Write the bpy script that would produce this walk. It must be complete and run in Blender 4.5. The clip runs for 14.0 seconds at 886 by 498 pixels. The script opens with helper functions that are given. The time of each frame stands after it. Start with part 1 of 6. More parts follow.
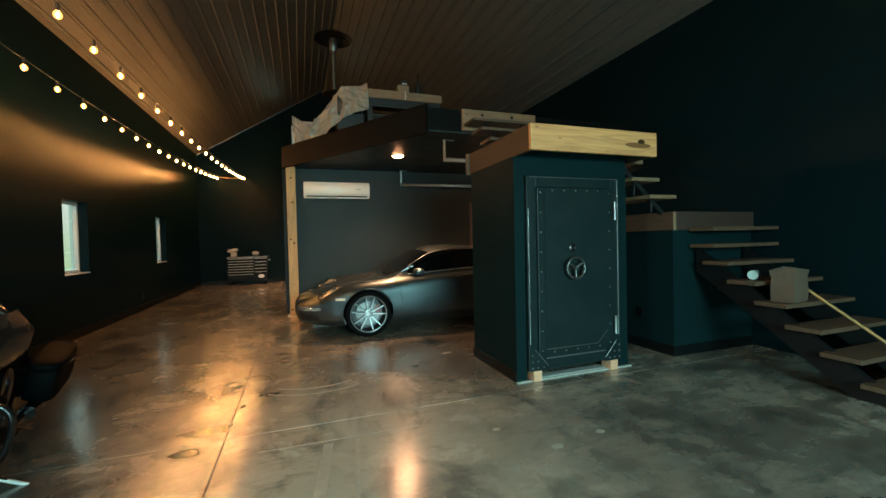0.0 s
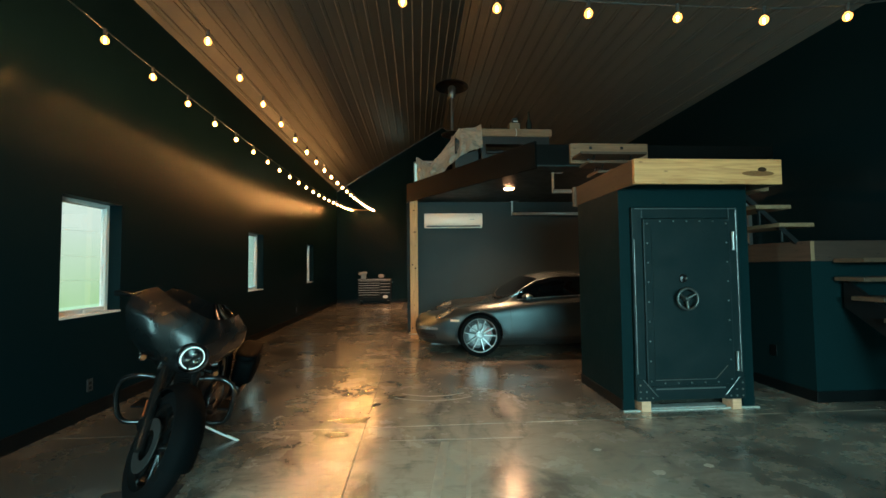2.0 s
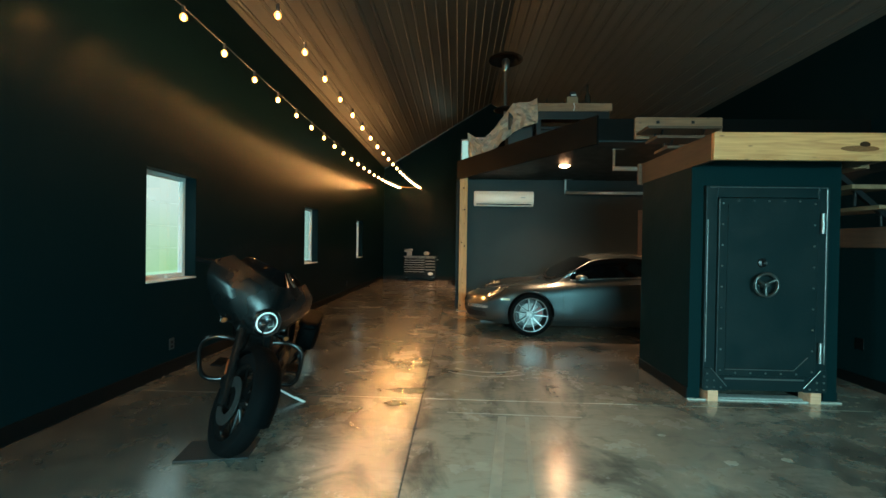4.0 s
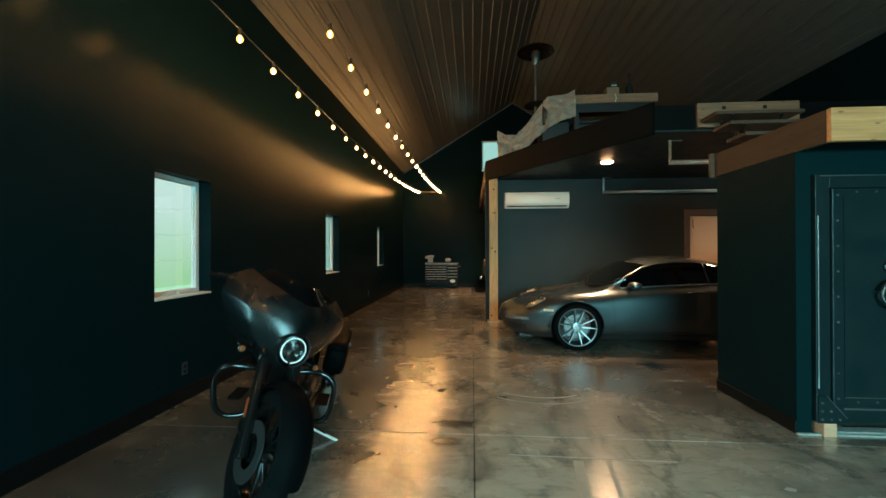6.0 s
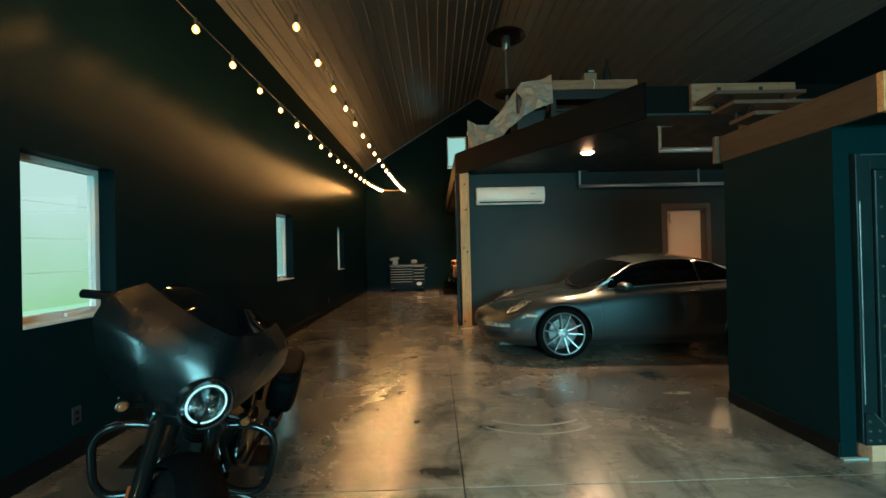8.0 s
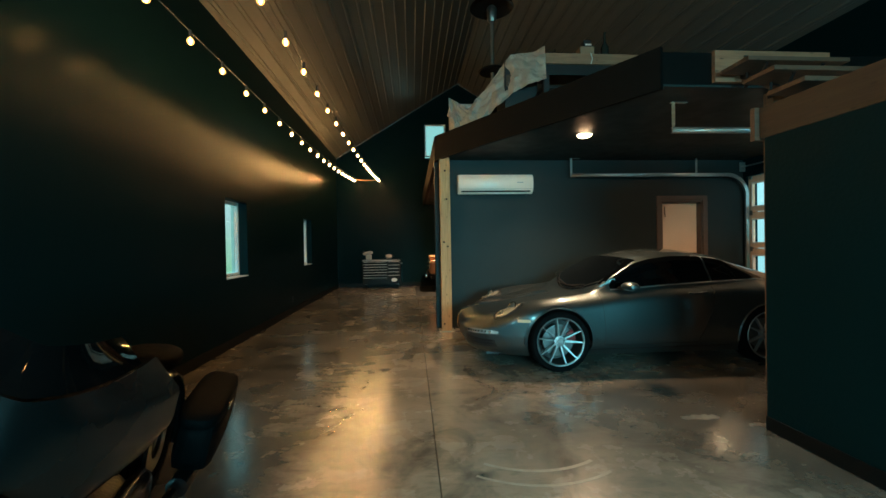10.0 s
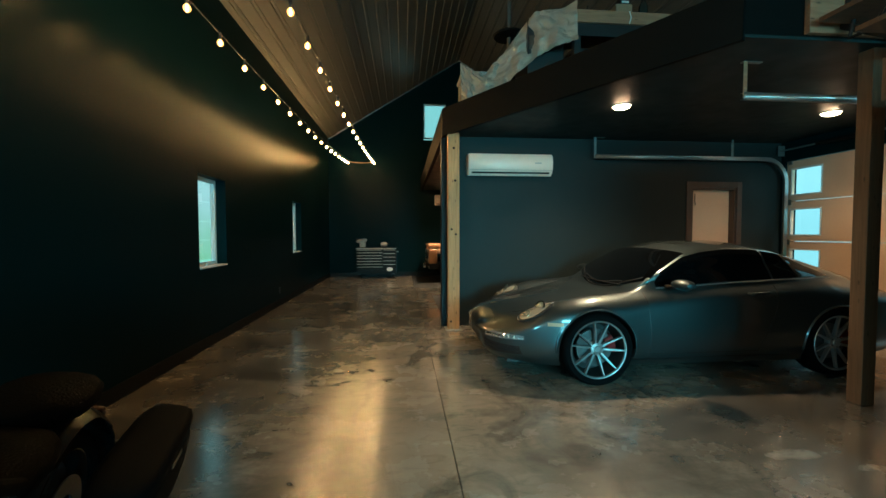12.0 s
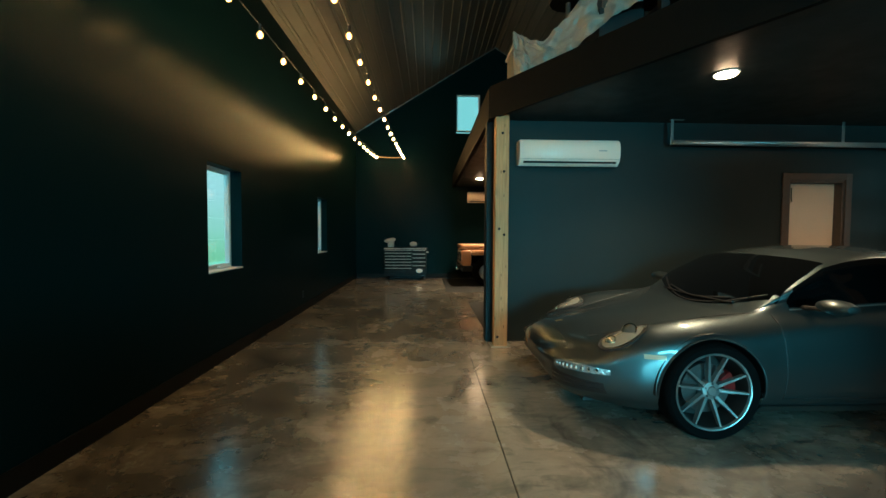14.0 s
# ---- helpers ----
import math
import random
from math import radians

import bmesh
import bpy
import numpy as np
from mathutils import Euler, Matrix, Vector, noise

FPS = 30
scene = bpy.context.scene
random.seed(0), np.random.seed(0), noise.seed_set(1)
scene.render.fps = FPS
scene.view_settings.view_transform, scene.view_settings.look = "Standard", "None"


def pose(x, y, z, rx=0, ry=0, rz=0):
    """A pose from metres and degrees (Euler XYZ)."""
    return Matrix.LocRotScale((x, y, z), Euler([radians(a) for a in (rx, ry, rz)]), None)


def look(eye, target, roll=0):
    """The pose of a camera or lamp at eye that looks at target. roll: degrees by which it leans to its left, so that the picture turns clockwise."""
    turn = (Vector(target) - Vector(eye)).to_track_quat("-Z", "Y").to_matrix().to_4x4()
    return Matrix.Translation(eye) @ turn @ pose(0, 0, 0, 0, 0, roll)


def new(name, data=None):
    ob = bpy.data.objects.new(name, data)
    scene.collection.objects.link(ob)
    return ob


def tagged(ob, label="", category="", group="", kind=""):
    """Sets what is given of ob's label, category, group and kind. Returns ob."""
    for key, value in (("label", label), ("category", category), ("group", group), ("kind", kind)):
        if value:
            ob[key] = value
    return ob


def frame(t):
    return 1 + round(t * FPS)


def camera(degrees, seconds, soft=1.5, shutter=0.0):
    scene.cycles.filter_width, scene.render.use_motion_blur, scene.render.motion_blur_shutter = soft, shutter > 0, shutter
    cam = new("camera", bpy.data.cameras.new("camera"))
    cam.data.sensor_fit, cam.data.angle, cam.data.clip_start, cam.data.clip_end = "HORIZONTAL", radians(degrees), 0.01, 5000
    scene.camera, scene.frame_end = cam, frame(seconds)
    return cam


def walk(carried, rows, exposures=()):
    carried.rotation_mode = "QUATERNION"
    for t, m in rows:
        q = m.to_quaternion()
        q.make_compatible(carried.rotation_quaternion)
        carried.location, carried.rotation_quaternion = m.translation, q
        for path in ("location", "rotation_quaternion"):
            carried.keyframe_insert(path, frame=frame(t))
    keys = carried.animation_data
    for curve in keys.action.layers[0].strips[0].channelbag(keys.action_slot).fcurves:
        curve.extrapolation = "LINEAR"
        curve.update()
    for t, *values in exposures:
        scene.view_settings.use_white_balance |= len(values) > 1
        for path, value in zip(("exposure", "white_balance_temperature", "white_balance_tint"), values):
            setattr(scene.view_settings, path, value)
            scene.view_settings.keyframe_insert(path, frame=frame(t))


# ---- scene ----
cam = camera(95.2, 14.0)
PATH = [
    (0, (0.08, 0.193, 1.35), (0.745, 2.079, 1.304), -1.3),
    (0.5, (0.133, 0.047, 1.346), (0.358, 2.035, 1.351), -1.8),
    (1, (0.091, -0.089, 1.366), (0.251, 1.904, 1.399), -2.1),
    (1.5, (-0.01, -0.217, 1.372), (0.195, 1.773, 1.397), -1.4),
    (2, (0.013, -0.263, 1.385), (0.141, 1.731, 1.47), -0.6),
    (2.5, (0.091, -0.264, 1.393), (0.188, 1.732, 1.473), -0.2),
    (3, (0.054, -0.248, 1.381), (0.143, 1.75, 1.433), 0.1),
    (3.5, (-0.059, -0.253, 1.378), (-0.026, 1.746, 1.403), 0.6),
    (4, (-0.151, -0.237, 1.356), (-0.225, 1.761, 1.338), 0.9),
    (6.5, (-0.523, 0.426, 1.367), (-0.668, 2.42, 1.38), -0.1),
    (7, (-0.574, 0.55, 1.353), (-0.679, 2.547, 1.34), -0.9),
    (7.5, (-0.6, 0.786, 1.351), (-0.671, 2.785, 1.365), -1.4),
    (8, (-0.584, 0.977, 1.368), (-0.548, 2.976, 1.38), -1.3),
    (10.5, (-0.591, 1.928, 1.366), (-0.408, 3.92, 1.326), -0.7),
    (11, (-0.614, 2.111, 1.343), (-0.369, 4.095, 1.284), -0.2),
    (11.5, (-0.686, 2.332, 1.381), (-0.385, 4.308, 1.337), 0.2),
    (12, (-0.752, 2.509, 1.357), (-0.558, 4.498, 1.282), -0.1),
    (12.5, (-0.772, 2.725, 1.342), (-0.714, 4.722, 1.256), -0.2),
    (13, (-0.776, 2.979, 1.346), (-0.822, 4.977, 1.263), -0.3),
    (13.5, (-0.818, 3.129, 1.348), (-0.807, 5.127, 1.259), 0.0),
    (14, (-0.924, 3.345, 1.367), (-0.851, 5.342, 1.288), 0.3),
]
LIGHT_ROWS = [(0, 1.08, 6800, 6), (3, 1.06, 6250, -1), (7.5, 0.95, 5750, -9), (11, 0.93, 4900, -20), (14, 0.9, 4550, -26)]
walk(cam, [(t, look(eye, target, roll)) for t, eye, target, roll in PATH], LIGHT_ROWS)

# ---- world, sun, large lights, exposure ----
world = bpy.data.worlds.new("sky")
world.use_nodes = True
scene.world = world
sky = world.node_tree.nodes.new("ShaderNodeTexSky")
sky.sky_type, sky.sun_disc = "NISHITA", False
sky.sun_elevation, sky.sun_rotation = radians(48), radians(200)
world.node_tree.links.new(sky.outputs["Color"], world.node_tree.nodes["Background"].inputs["Color"])
world.node_tree.nodes["Background"].inputs["Strength"].default_value = 0.08


def lamp(name, kind, energy, colour, m, **settings):
    data = bpy.data.lights.new(name, kind)
    data.energy, data.color = energy, colour
    for key, value in settings.items():
        if key == "size":
            data.size = value
        elif key == "size_y":
            data.shape, data.size_y = "RECTANGLE", value
        elif key == "radius":
            data.shadow_soft_size = value
        elif key == "angle":
            data.angle = radians(value)
        elif key == "cone":
            data.spot_size, data.spot_blend = radians(value), 0.85
    ob = new(name, data)
    ob.matrix_world = m
    return ob


DAY = (0.46, 0.94, 1.0)
DOOR_X = 1.2
lamp("sun", "SUN", 0.8, (1.0, 0.96, 0.9), look((0, 0, 20), (-0.25, 0.64, 19.2)), angle=15)
# overcast light through the open doorway behind the walker
lamp("doorway_light", "AREA", 700, DAY, look((DOOR_X, -4.7, 2.7), (DOOR_X - 0.2, 0.0, 0.5)), size=3.4, size_y=2.4)
for window_y in (-0.11, 3.83, 7.77, 11.73):
    lamp("window_light", "AREA", 48 if window_y < 0 else 0.2, DAY, look((-3.17, window_y, 1.5), (1.0, window_y, 0.9)), size=0.6, size_y=1.0)

# ---- materials ----


def mat(name, colour, rough=0.5, metal=0.0, grain=0.0, grain_scale=40.0, stain=0.0, stain_scale=2.0, bump=0.0, bump_scale=60.0,
        rough_var=0.0, coat=0.0, tone=(0, 0, 0), stretch=(1, 1, 1), spec=0.5, vary=0.0):
    """Painted or plain surface: colour varied at two scales, uneven gloss and fine relief."""
    m = bpy.data.materials.new(name)
    m.use_nodes = True
    nodes, links = m.node_tree.nodes, m.node_tree.links
    b = nodes["Principled BSDF"]
    b.inputs["Roughness"].default_value, b.inputs["Metallic"].default_value = rough, metal
    b.inputs["Coat Weight"].default_value, b.inputs["Coat Roughness"].default_value = coat, 0.06
    b.inputs["Specular IOR Level"].default_value = spec
    b.inputs["Base Color"].default_value = (*colour, 1)
    coord = nodes.new("ShaderNodeTexCoord")
    mapping = nodes.new("ShaderNodeMapping")
    mapping.inputs["Scale"].default_value = stretch
    links.new(coord.outputs["Object"], mapping.inputs["Vector"])

    def noise_tex(scale, detail):
        n = nodes.new("ShaderNodeTexNoise")
        n.inputs["Scale"].default_value, n.inputs["Detail"].default_value = scale, detail
        links.new(mapping.outputs["Vector"], n.inputs["Vector"])
        return n.outputs["Fac"]

    def mixed(a, other, fac):
        n = nodes.new("ShaderNodeMix")
        n.data_type = "RGBA"
        links.new(fac, n.inputs["Factor"])
        if isinstance(a, tuple):
            n.inputs[6].default_value = (*a, 1)
        else:
            links.new(a, n.inputs[6])
        n.inputs[7].default_value = (*other, 1)
        return n.outputs[2]

    def ranged(v, lo, hi, out_lo, out_hi):
        n = nodes.new("ShaderNodeMapRange")
        links.new(v, n.inputs["Value"])
        for k, x in zip(("From Min", "From Max", "To Min", "To Max"), (lo, hi, out_lo, out_hi)):
            n.inputs[k].default_value = x
        return n.outputs["Result"]

    out = colour
    if stain:
        out = mixed(out, tone, ranged(noise_tex(stain_scale, 6), 0.4, 0.7, 0, stain))
    if grain:
        out = mixed(out, tuple(c * 0.55 for c in colour), ranged(noise_tex(grain_scale, 3), 0.35, 0.7, 0, grain))
    if vary:
        info = nodes.new("ShaderNodeObjectInfo")
        out = mixed(out, tuple(c * 0.6 for c in colour), ranged(info.outputs["Random"], 0, 1, 0, vary))
    if not isinstance(out, tuple):
        links.new(out, b.inputs["Base Color"])
    if rough_var:
        links.new(ranged(noise_tex(stain_scale * 2.3, 5), 0.3, 0.7, max(rough - rough_var, 0.03), rough + rough_var), b.inputs["Roughness"])
    if bump:
        n = nodes.new("ShaderNodeBump")
        n.inputs["Strength"].default_value, n.inputs["Distance"].default_value = bump, 0.01
        links.new(noise_tex(bump_scale, 4), n.inputs["Height"])
        links.new(n.outputs["Normal"], b.inputs["Normal"])
    return m


def glow(name, colour, strength):
    m = bpy.data.materials.new(name)
    m.use_nodes = True
    b = m.node_tree.nodes["Principled BSDF"]
    b.inputs["Base Color"].default_value = (*colour, 1)
    b.inputs["Emission Color"].default_value, b.inputs["Emission Strength"].default_value = (*colour, 1), strength
    return m


def glass(name, colour=(1, 1, 1), rough=0.0):
    m = bpy.data.materials.new(name)
    m.use_nodes = True
    b = m.node_tree.nodes["Principled BSDF"]
    b.inputs["Base Color"].default_value = (*colour, 1)
    b.inputs["Roughness"].default_value, b.inputs["Transmission Weight"].default_value, b.inputs["IOR"].default_value = rough, 1, 1.45
    return m


def wood_mat(name, light, dark, scale=1.0, rough=0.6, axis=0):
    """Sawn timber: long grain along one axis, a few knots."""
    m = bpy.data.materials.new(name)
    m.use_nodes = True
    nodes, links = m.node_tree.nodes, m.node_tree.links
    b = nodes["Principled BSDF"]
    b.inputs["Roughness"].default_value = rough
    coord, mapping = nodes.new("ShaderNodeTexCoord"), nodes.new("ShaderNodeMapping")
    s = [14 * scale] * 3
    s[axis] = 0.9 * scale
    mapping.inputs["Scale"].default_value = s
    links.new(coord.outputs["Object"], mapping.inputs["Vector"])
    grain = nodes.new("ShaderNodeTexNoise")
    grain.inputs["Scale"].default_value, grain.inputs["Detail"].default_value, grain.inputs["Distortion"].default_value = 2.2, 6, 1.2
    links.new(mapping.outputs["Vector"], grain.inputs["Vector"])
    knot = nodes.new("ShaderNodeTexVoronoi")
    knot_map = nodes.new("ShaderNodeMapping")
    k = [3.4 * scale] * 3
    k[axis] = 1.1 * scale
    knot_map.inputs["Scale"].default_value = k
    links.new(coord.outputs["Object"], knot_map.inputs["Vector"])
    links.new(knot_map.outputs["Vector"], knot.inputs["Vector"])
    ramp = nodes.new("ShaderNodeValToRGB")
    ramp.color_ramp.elements[0].position, ramp.color_ramp.elements[1].position = 0.32, 0.68
    ramp.color_ramp.elements[0].color, ramp.color_ramp.elements[1].color = (*light, 1), (*dark, 1)
    links.new(grain.outputs["Fac"], ramp.inputs["Fac"])
    near = nodes.new("ShaderNodeMapRange")
    for key, x in zip(("From Min", "From Max", "To Min", "To Max"), (0.05, 0.16, 0.85, 0)):
        near.inputs[key].default_value = x
    links.new(knot.outputs["Distance"], near.inputs["Value"])
    mix = nodes.new("ShaderNodeMix")
    mix.data_type = "RGBA"
    links.new(near.outputs["Result"], mix.inputs["Factor"])
    links.new(ramp.outputs["Color"], mix.inputs[6])
    mix.inputs[7].default_value = (dark[0] * 0.25, dark[1] * 0.22, dark[2] * 0.2, 1)
    links.new(mix.outputs[2], b.inputs["Base Color"])
    bump = nodes.new("ShaderNodeBump")
    bump.inputs["Strength"].default_value, bump.inputs["Distance"].default_value = 0.25, 0.004
    links.new(grain.outputs["Fac"], bump.inputs["Height"])
    links.new(bump.outputs["Normal"], b.inputs["Normal"])
    return m


def concrete_mat():
    """Sealed, polished slab: warm grey mottled with dark blotches, uneven sheen."""
    m = bpy.data.materials.new("sealed_concrete")
    m.use_nodes = True
    nodes, links = m.node_tree.nodes, m.node_tree.links
    b = nodes["Principled BSDF"]
    geo = nodes.new("ShaderNodeNewGeometry")

    def tex(scale, detail, distortion=0.0, rough=0.55, stretch=(1, 1, 1)):
        mp = nodes.new("ShaderNodeMapping")
        mp.inputs["Scale"].default_value = stretch
        links.new(geo.outputs["Position"], mp.inputs["Vector"])
        n = nodes.new("ShaderNodeTexNoise")
        n.inputs["Scale"].default_value, n.inputs["Detail"].default_value = scale, detail
        n.inputs["Distortion"].default_value, n.inputs["Roughness"].default_value = distortion, rough
        links.new(mp.outputs["Vector"], n.inputs["Vector"])
        return n.outputs["Fac"]

    def ranged(v, lo, hi, a, c):
        n = nodes.new("ShaderNodeMapRange")
        links.new(v, n.inputs["Value"])
        for k, x in zip(("From Min", "From Max", "To Min", "To Max"), (lo, hi, a, c)):
            n.inputs[k].default_value = x
        return n.outputs["Result"]

    def mix(a, c, fac):
        n = nodes.new("ShaderNodeMix")
        n.data_type = "RGBA"
        links.new(fac, n.inputs["Factor"])
        for i, v in ((6, a), (7, c)):
            if isinstance(v, tuple):
                n.inputs[i].default_value = (*v, 1)
            else:
                links.new(v, n.inputs[i])
        return n.outputs[2]

    col = mix((0.46, 0.4, 0.315), (0.27, 0.245, 0.2), ranged(tex(0.8, 7, 0.3, 0.55), 0.33, 0.67, 0, 1))
    col = mix(col, (0.035, 0.036, 0.034), ranged(tex(1.35, 4, 0.8, 0.5, (1, 1.3, 1)), 0.44, 0.72, 0, 0.95))
    col = mix(col, (0.4, 0.36, 0.295), ranged(tex(2.0, 4, 0.9, 0.5), 0.46, 0.76, 0, 0.5))
    col = mix(col, (0.05, 0.05, 0.046), ranged(tex(5.5, 6, 0.6, 0.58, (1, 1.6, 1)), 0.5, 0.76, 0, 0.55))
    col = mix(col, (0.06, 0.06, 0.055), ranged(tex(3.2, 5, 0.9, 0.55, (0.7, 1.9, 1)), 0.46, 0.72, 0, 0.7))
    col = mix(col, (0.09, 0.09, 0.08), ranged(tex(38, 4), 0.45, 0.75, 0, 0.3))
    # ragged-edged tints: oil stains, painted dim areas, painted warm light, painted wet sheen
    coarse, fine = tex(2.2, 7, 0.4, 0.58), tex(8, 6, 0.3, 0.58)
    # pale warm tint paints in the brighter light along the floor's middle
    OIL_AND_SHADE, WET_SHEEN, LIT_LANE = (0.035, 0.036, 0.034), (0.42, 0.4, 0.35), (0.5, 0.43, 0.335)
    # small spots are stains; the wide areas also have dimness painted in
    for centre, size, depth, tint in (((0.4, 2.4), (1.6, 2.4), 0.75, LIT_LANE), ((-0.5, 6.5), (0.9, 4.5), 0.6, LIT_LANE), ((2.1, 4.75), (2.0, 1.2), 0.66, OIL_AND_SHADE), ((2.3, 1.9), (1.5, 1.0), 0.5, OIL_AND_SHADE), ((-2.4, 2.8), (1.25, 4.8), 0.85, OIL_AND_SHADE), ((2.9, 5.4), (1.6, 0.5), 0.7, OIL_AND_SHADE),
                                      ((-0.58, 3.5), (0.19, 0.09), 0.95, OIL_AND_SHADE), ((-0.66, 3.2), (0.14, 0.07), 0.8, OIL_AND_SHADE), ((-0.2, 4.1), (0.1, 0.06), 0.8, OIL_AND_SHADE), ((-1.35, 3.0), (0.3, 0.2), 0.7, OIL_AND_SHADE),
                                      # two pale streaks: the bright reflection of wet floor, painted as colour
                                      ((1.66, 4.72), (0.26, 0.05), 0.5, WET_SHEEN), ((1.95, 4.55), (0.16, 0.035), 0.45, WET_SHEEN)):
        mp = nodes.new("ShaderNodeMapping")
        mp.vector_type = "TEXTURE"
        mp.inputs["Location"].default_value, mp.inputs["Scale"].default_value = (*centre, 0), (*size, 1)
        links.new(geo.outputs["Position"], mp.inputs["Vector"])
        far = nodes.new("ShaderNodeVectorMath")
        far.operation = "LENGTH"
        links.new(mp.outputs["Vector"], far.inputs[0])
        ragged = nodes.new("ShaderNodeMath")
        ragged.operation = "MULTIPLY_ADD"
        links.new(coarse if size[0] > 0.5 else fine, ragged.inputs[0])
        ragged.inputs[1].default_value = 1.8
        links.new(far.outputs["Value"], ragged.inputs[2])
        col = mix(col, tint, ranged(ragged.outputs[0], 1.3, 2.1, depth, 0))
    # swirling dark trowel marks over everything
    col = mix(col, (0.05, 0.049, 0.045), ranged(tex(1.7, 5, 1.6, 0.55, (1.2, 0.8, 1)), 0.5, 0.68, 0, 0.72))
    col = mix(col, (0.07, 0.068, 0.06), ranged(tex(7.5, 5, 1.2, 0.6, (0.6, 1.6, 1)), 0.52, 0.72, 0, 0.45))
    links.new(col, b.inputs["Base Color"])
    links.new(ranged(tex(2.1, 8, 0.0, 0.65), 0.35, 0.65, 0.16, 0.32), b.inputs["Roughness"])
    bump = nodes.new("ShaderNodeBump")
    bump.inputs["Strength"].default_value, bump.inputs["Distance"].default_value = 0.05, 0.006
    links.new(tex(9, 6), bump.inputs["Height"])
    links.new(bump.outputs["Normal"], b.inputs["Normal"])
    b.inputs["Specular IOR Level"].default_value = 0.4
    b.inputs["Coat Weight"].default_value, b.inputs["Coat Roughness"].default_value, b.inputs["Coat IOR"].default_value = 1.0, 0.195, 1.74
    return m


CONCRETE = concrete_mat()
BLACK_WALL = mat("black_wall_paint", (0.003, 0.0106, 0.013), 0.28, spec=0.026, stain=0.4, stain_scale=0.7, tone=(0.0036, 0.012, 0.0145))
TEAL_WALL = mat("dark_slate_paint", (0.019, 0.0265, 0.0275), 0.5, spec=0.16, bump=0.1, bump_scale=40, stain=0.4, stain_scale=2.1, tone=(0.017, 0.026, 0.0275), rough_var=0.06)
ROOM_PAINT = mat("dark_teal_paint", (0.0042, 0.0145, 0.016), 0.5, spec=0.03, bump=0.25, bump_scale=40, stain=0.4, stain_scale=2.1, tone=(0.0042, 0.0168, 0.019), rough_var=0.06)
LINER = mat("charcoal_steel_liner", (0.078, 0.084, 0.078), 0.4, spec=0.22, stain=0.3, stain_scale=0.5, tone=(0.064, 0.067, 0.061), bump=0.05, bump_scale=9)
TRIM_BLACK = mat("black_trim", (0.003, 0.0045, 0.005), 0.45, grain=0.3, spec=0.15)
FASCIA = mat("dark_brown_fascia", (0.0048, 0.0056, 0.0055), 0.6, spec=0.05, grain=0.5, grain_scale=20, stretch=(1, 1, 6), bump=0.2)
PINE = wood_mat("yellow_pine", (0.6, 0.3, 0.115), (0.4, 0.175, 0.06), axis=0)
# same pine for side boards and deck, their shade put into the colour
PINE_SHADED = wood_mat("yellow_pine_across_shaded", (0.042, 0.028, 0.017), (0.026, 0.0165, 0.0098), axis=1)
POST_WOOD = wood_mat("post_pine", (0.55, 0.33, 0.13), (0.36, 0.20, 0.075), axis=2)
TREAD_WOOD = wood_mat("tread_pine", (0.1, 0.056, 0.032), (0.062, 0.034, 0.019), axis=0)
WHITE_FRAME = mat("white_vinyl", (0.62, 0.62, 0.6), 0.4, grain=0.1)
WINDOW_GLASS = glass("window_glass")


# ---- mesh helpers ----


def mesh_of(bm, name, material, smooth=False):
    me = bpy.data.meshes.new(name)
    bmesh.ops.recalc_face_normals(bm, faces=bm.faces)
    bm.to_mesh(me)
    bm.free()
    for mm in (material if isinstance(material, (list, tuple)) else [material]):
        me.materials.append(mm)
    if smooth:
        me.polygons.foreach_set("use_smooth", [True] * len(me.polygons))
        me.set_sharp_from_angle(angle=radians(38))
    return me


def part(name, bm, material, parent, label="", smooth=False, m=None):
    """One mesh object under a thing or under a part."""
    ob = new(name, mesh_of(bm, name, material, smooth) if isinstance(bm, bmesh.types.BMesh) else bm)
    ob.parent = parent
    if m is not None:
        ob.matrix_local = m
    return tagged(ob, label)


def thing(name, label, category, m=None, group="", kind=""):
    ob = new(name)
    ob.empty_display_size = 0.1
    if m is not None:
        ob.matrix_world = m
    return tagged(ob, label, category, group, kind)


def solid(name, bm, material, label, category="", kind="", m=None, smooth=False, group=""):
    ob = new(name, mesh_of(bm, name, material, smooth))
    if m is not None:
        ob.matrix_world = m
    return tagged(ob, label, category, group, kind)


def box(x0, x1, y0, y1, z0, z1, bevel=0.0, bm=None, segments=2):
    bm = bm or bmesh.new()
    made = bmesh.ops.create_cube(bm, size=1.0, matrix=Matrix.LocRotScale(((x0 + x1) / 2, (y0 + y1) / 2, (z0 + z1) / 2), None, (x1 - x0, y1 - y0, z1 - z0)))
    if bevel:
        edges = {e for v in made["verts"] for e in v.link_edges}
        bmesh.ops.bevel(bm, geom=list(edges), offset=bevel, segments=segments, affect="EDGES", profile=0.5)
    return bm


def rod(a, b, r, bm=None, n=12, r2=None):
    bm = bm or bmesh.new()
    a, b = Vector(a), Vector(b)
    m = Matrix.Translation((a + b) / 2) @ (b - a).to_track_quat("Z", "Y").to_matrix().to_4x4()
    bmesh.ops.create_cone(bm, cap_ends=True, segments=n, radius1=r, radius2=r if r2 is None else r2, depth=(b - a).length, matrix=m)
    return bm


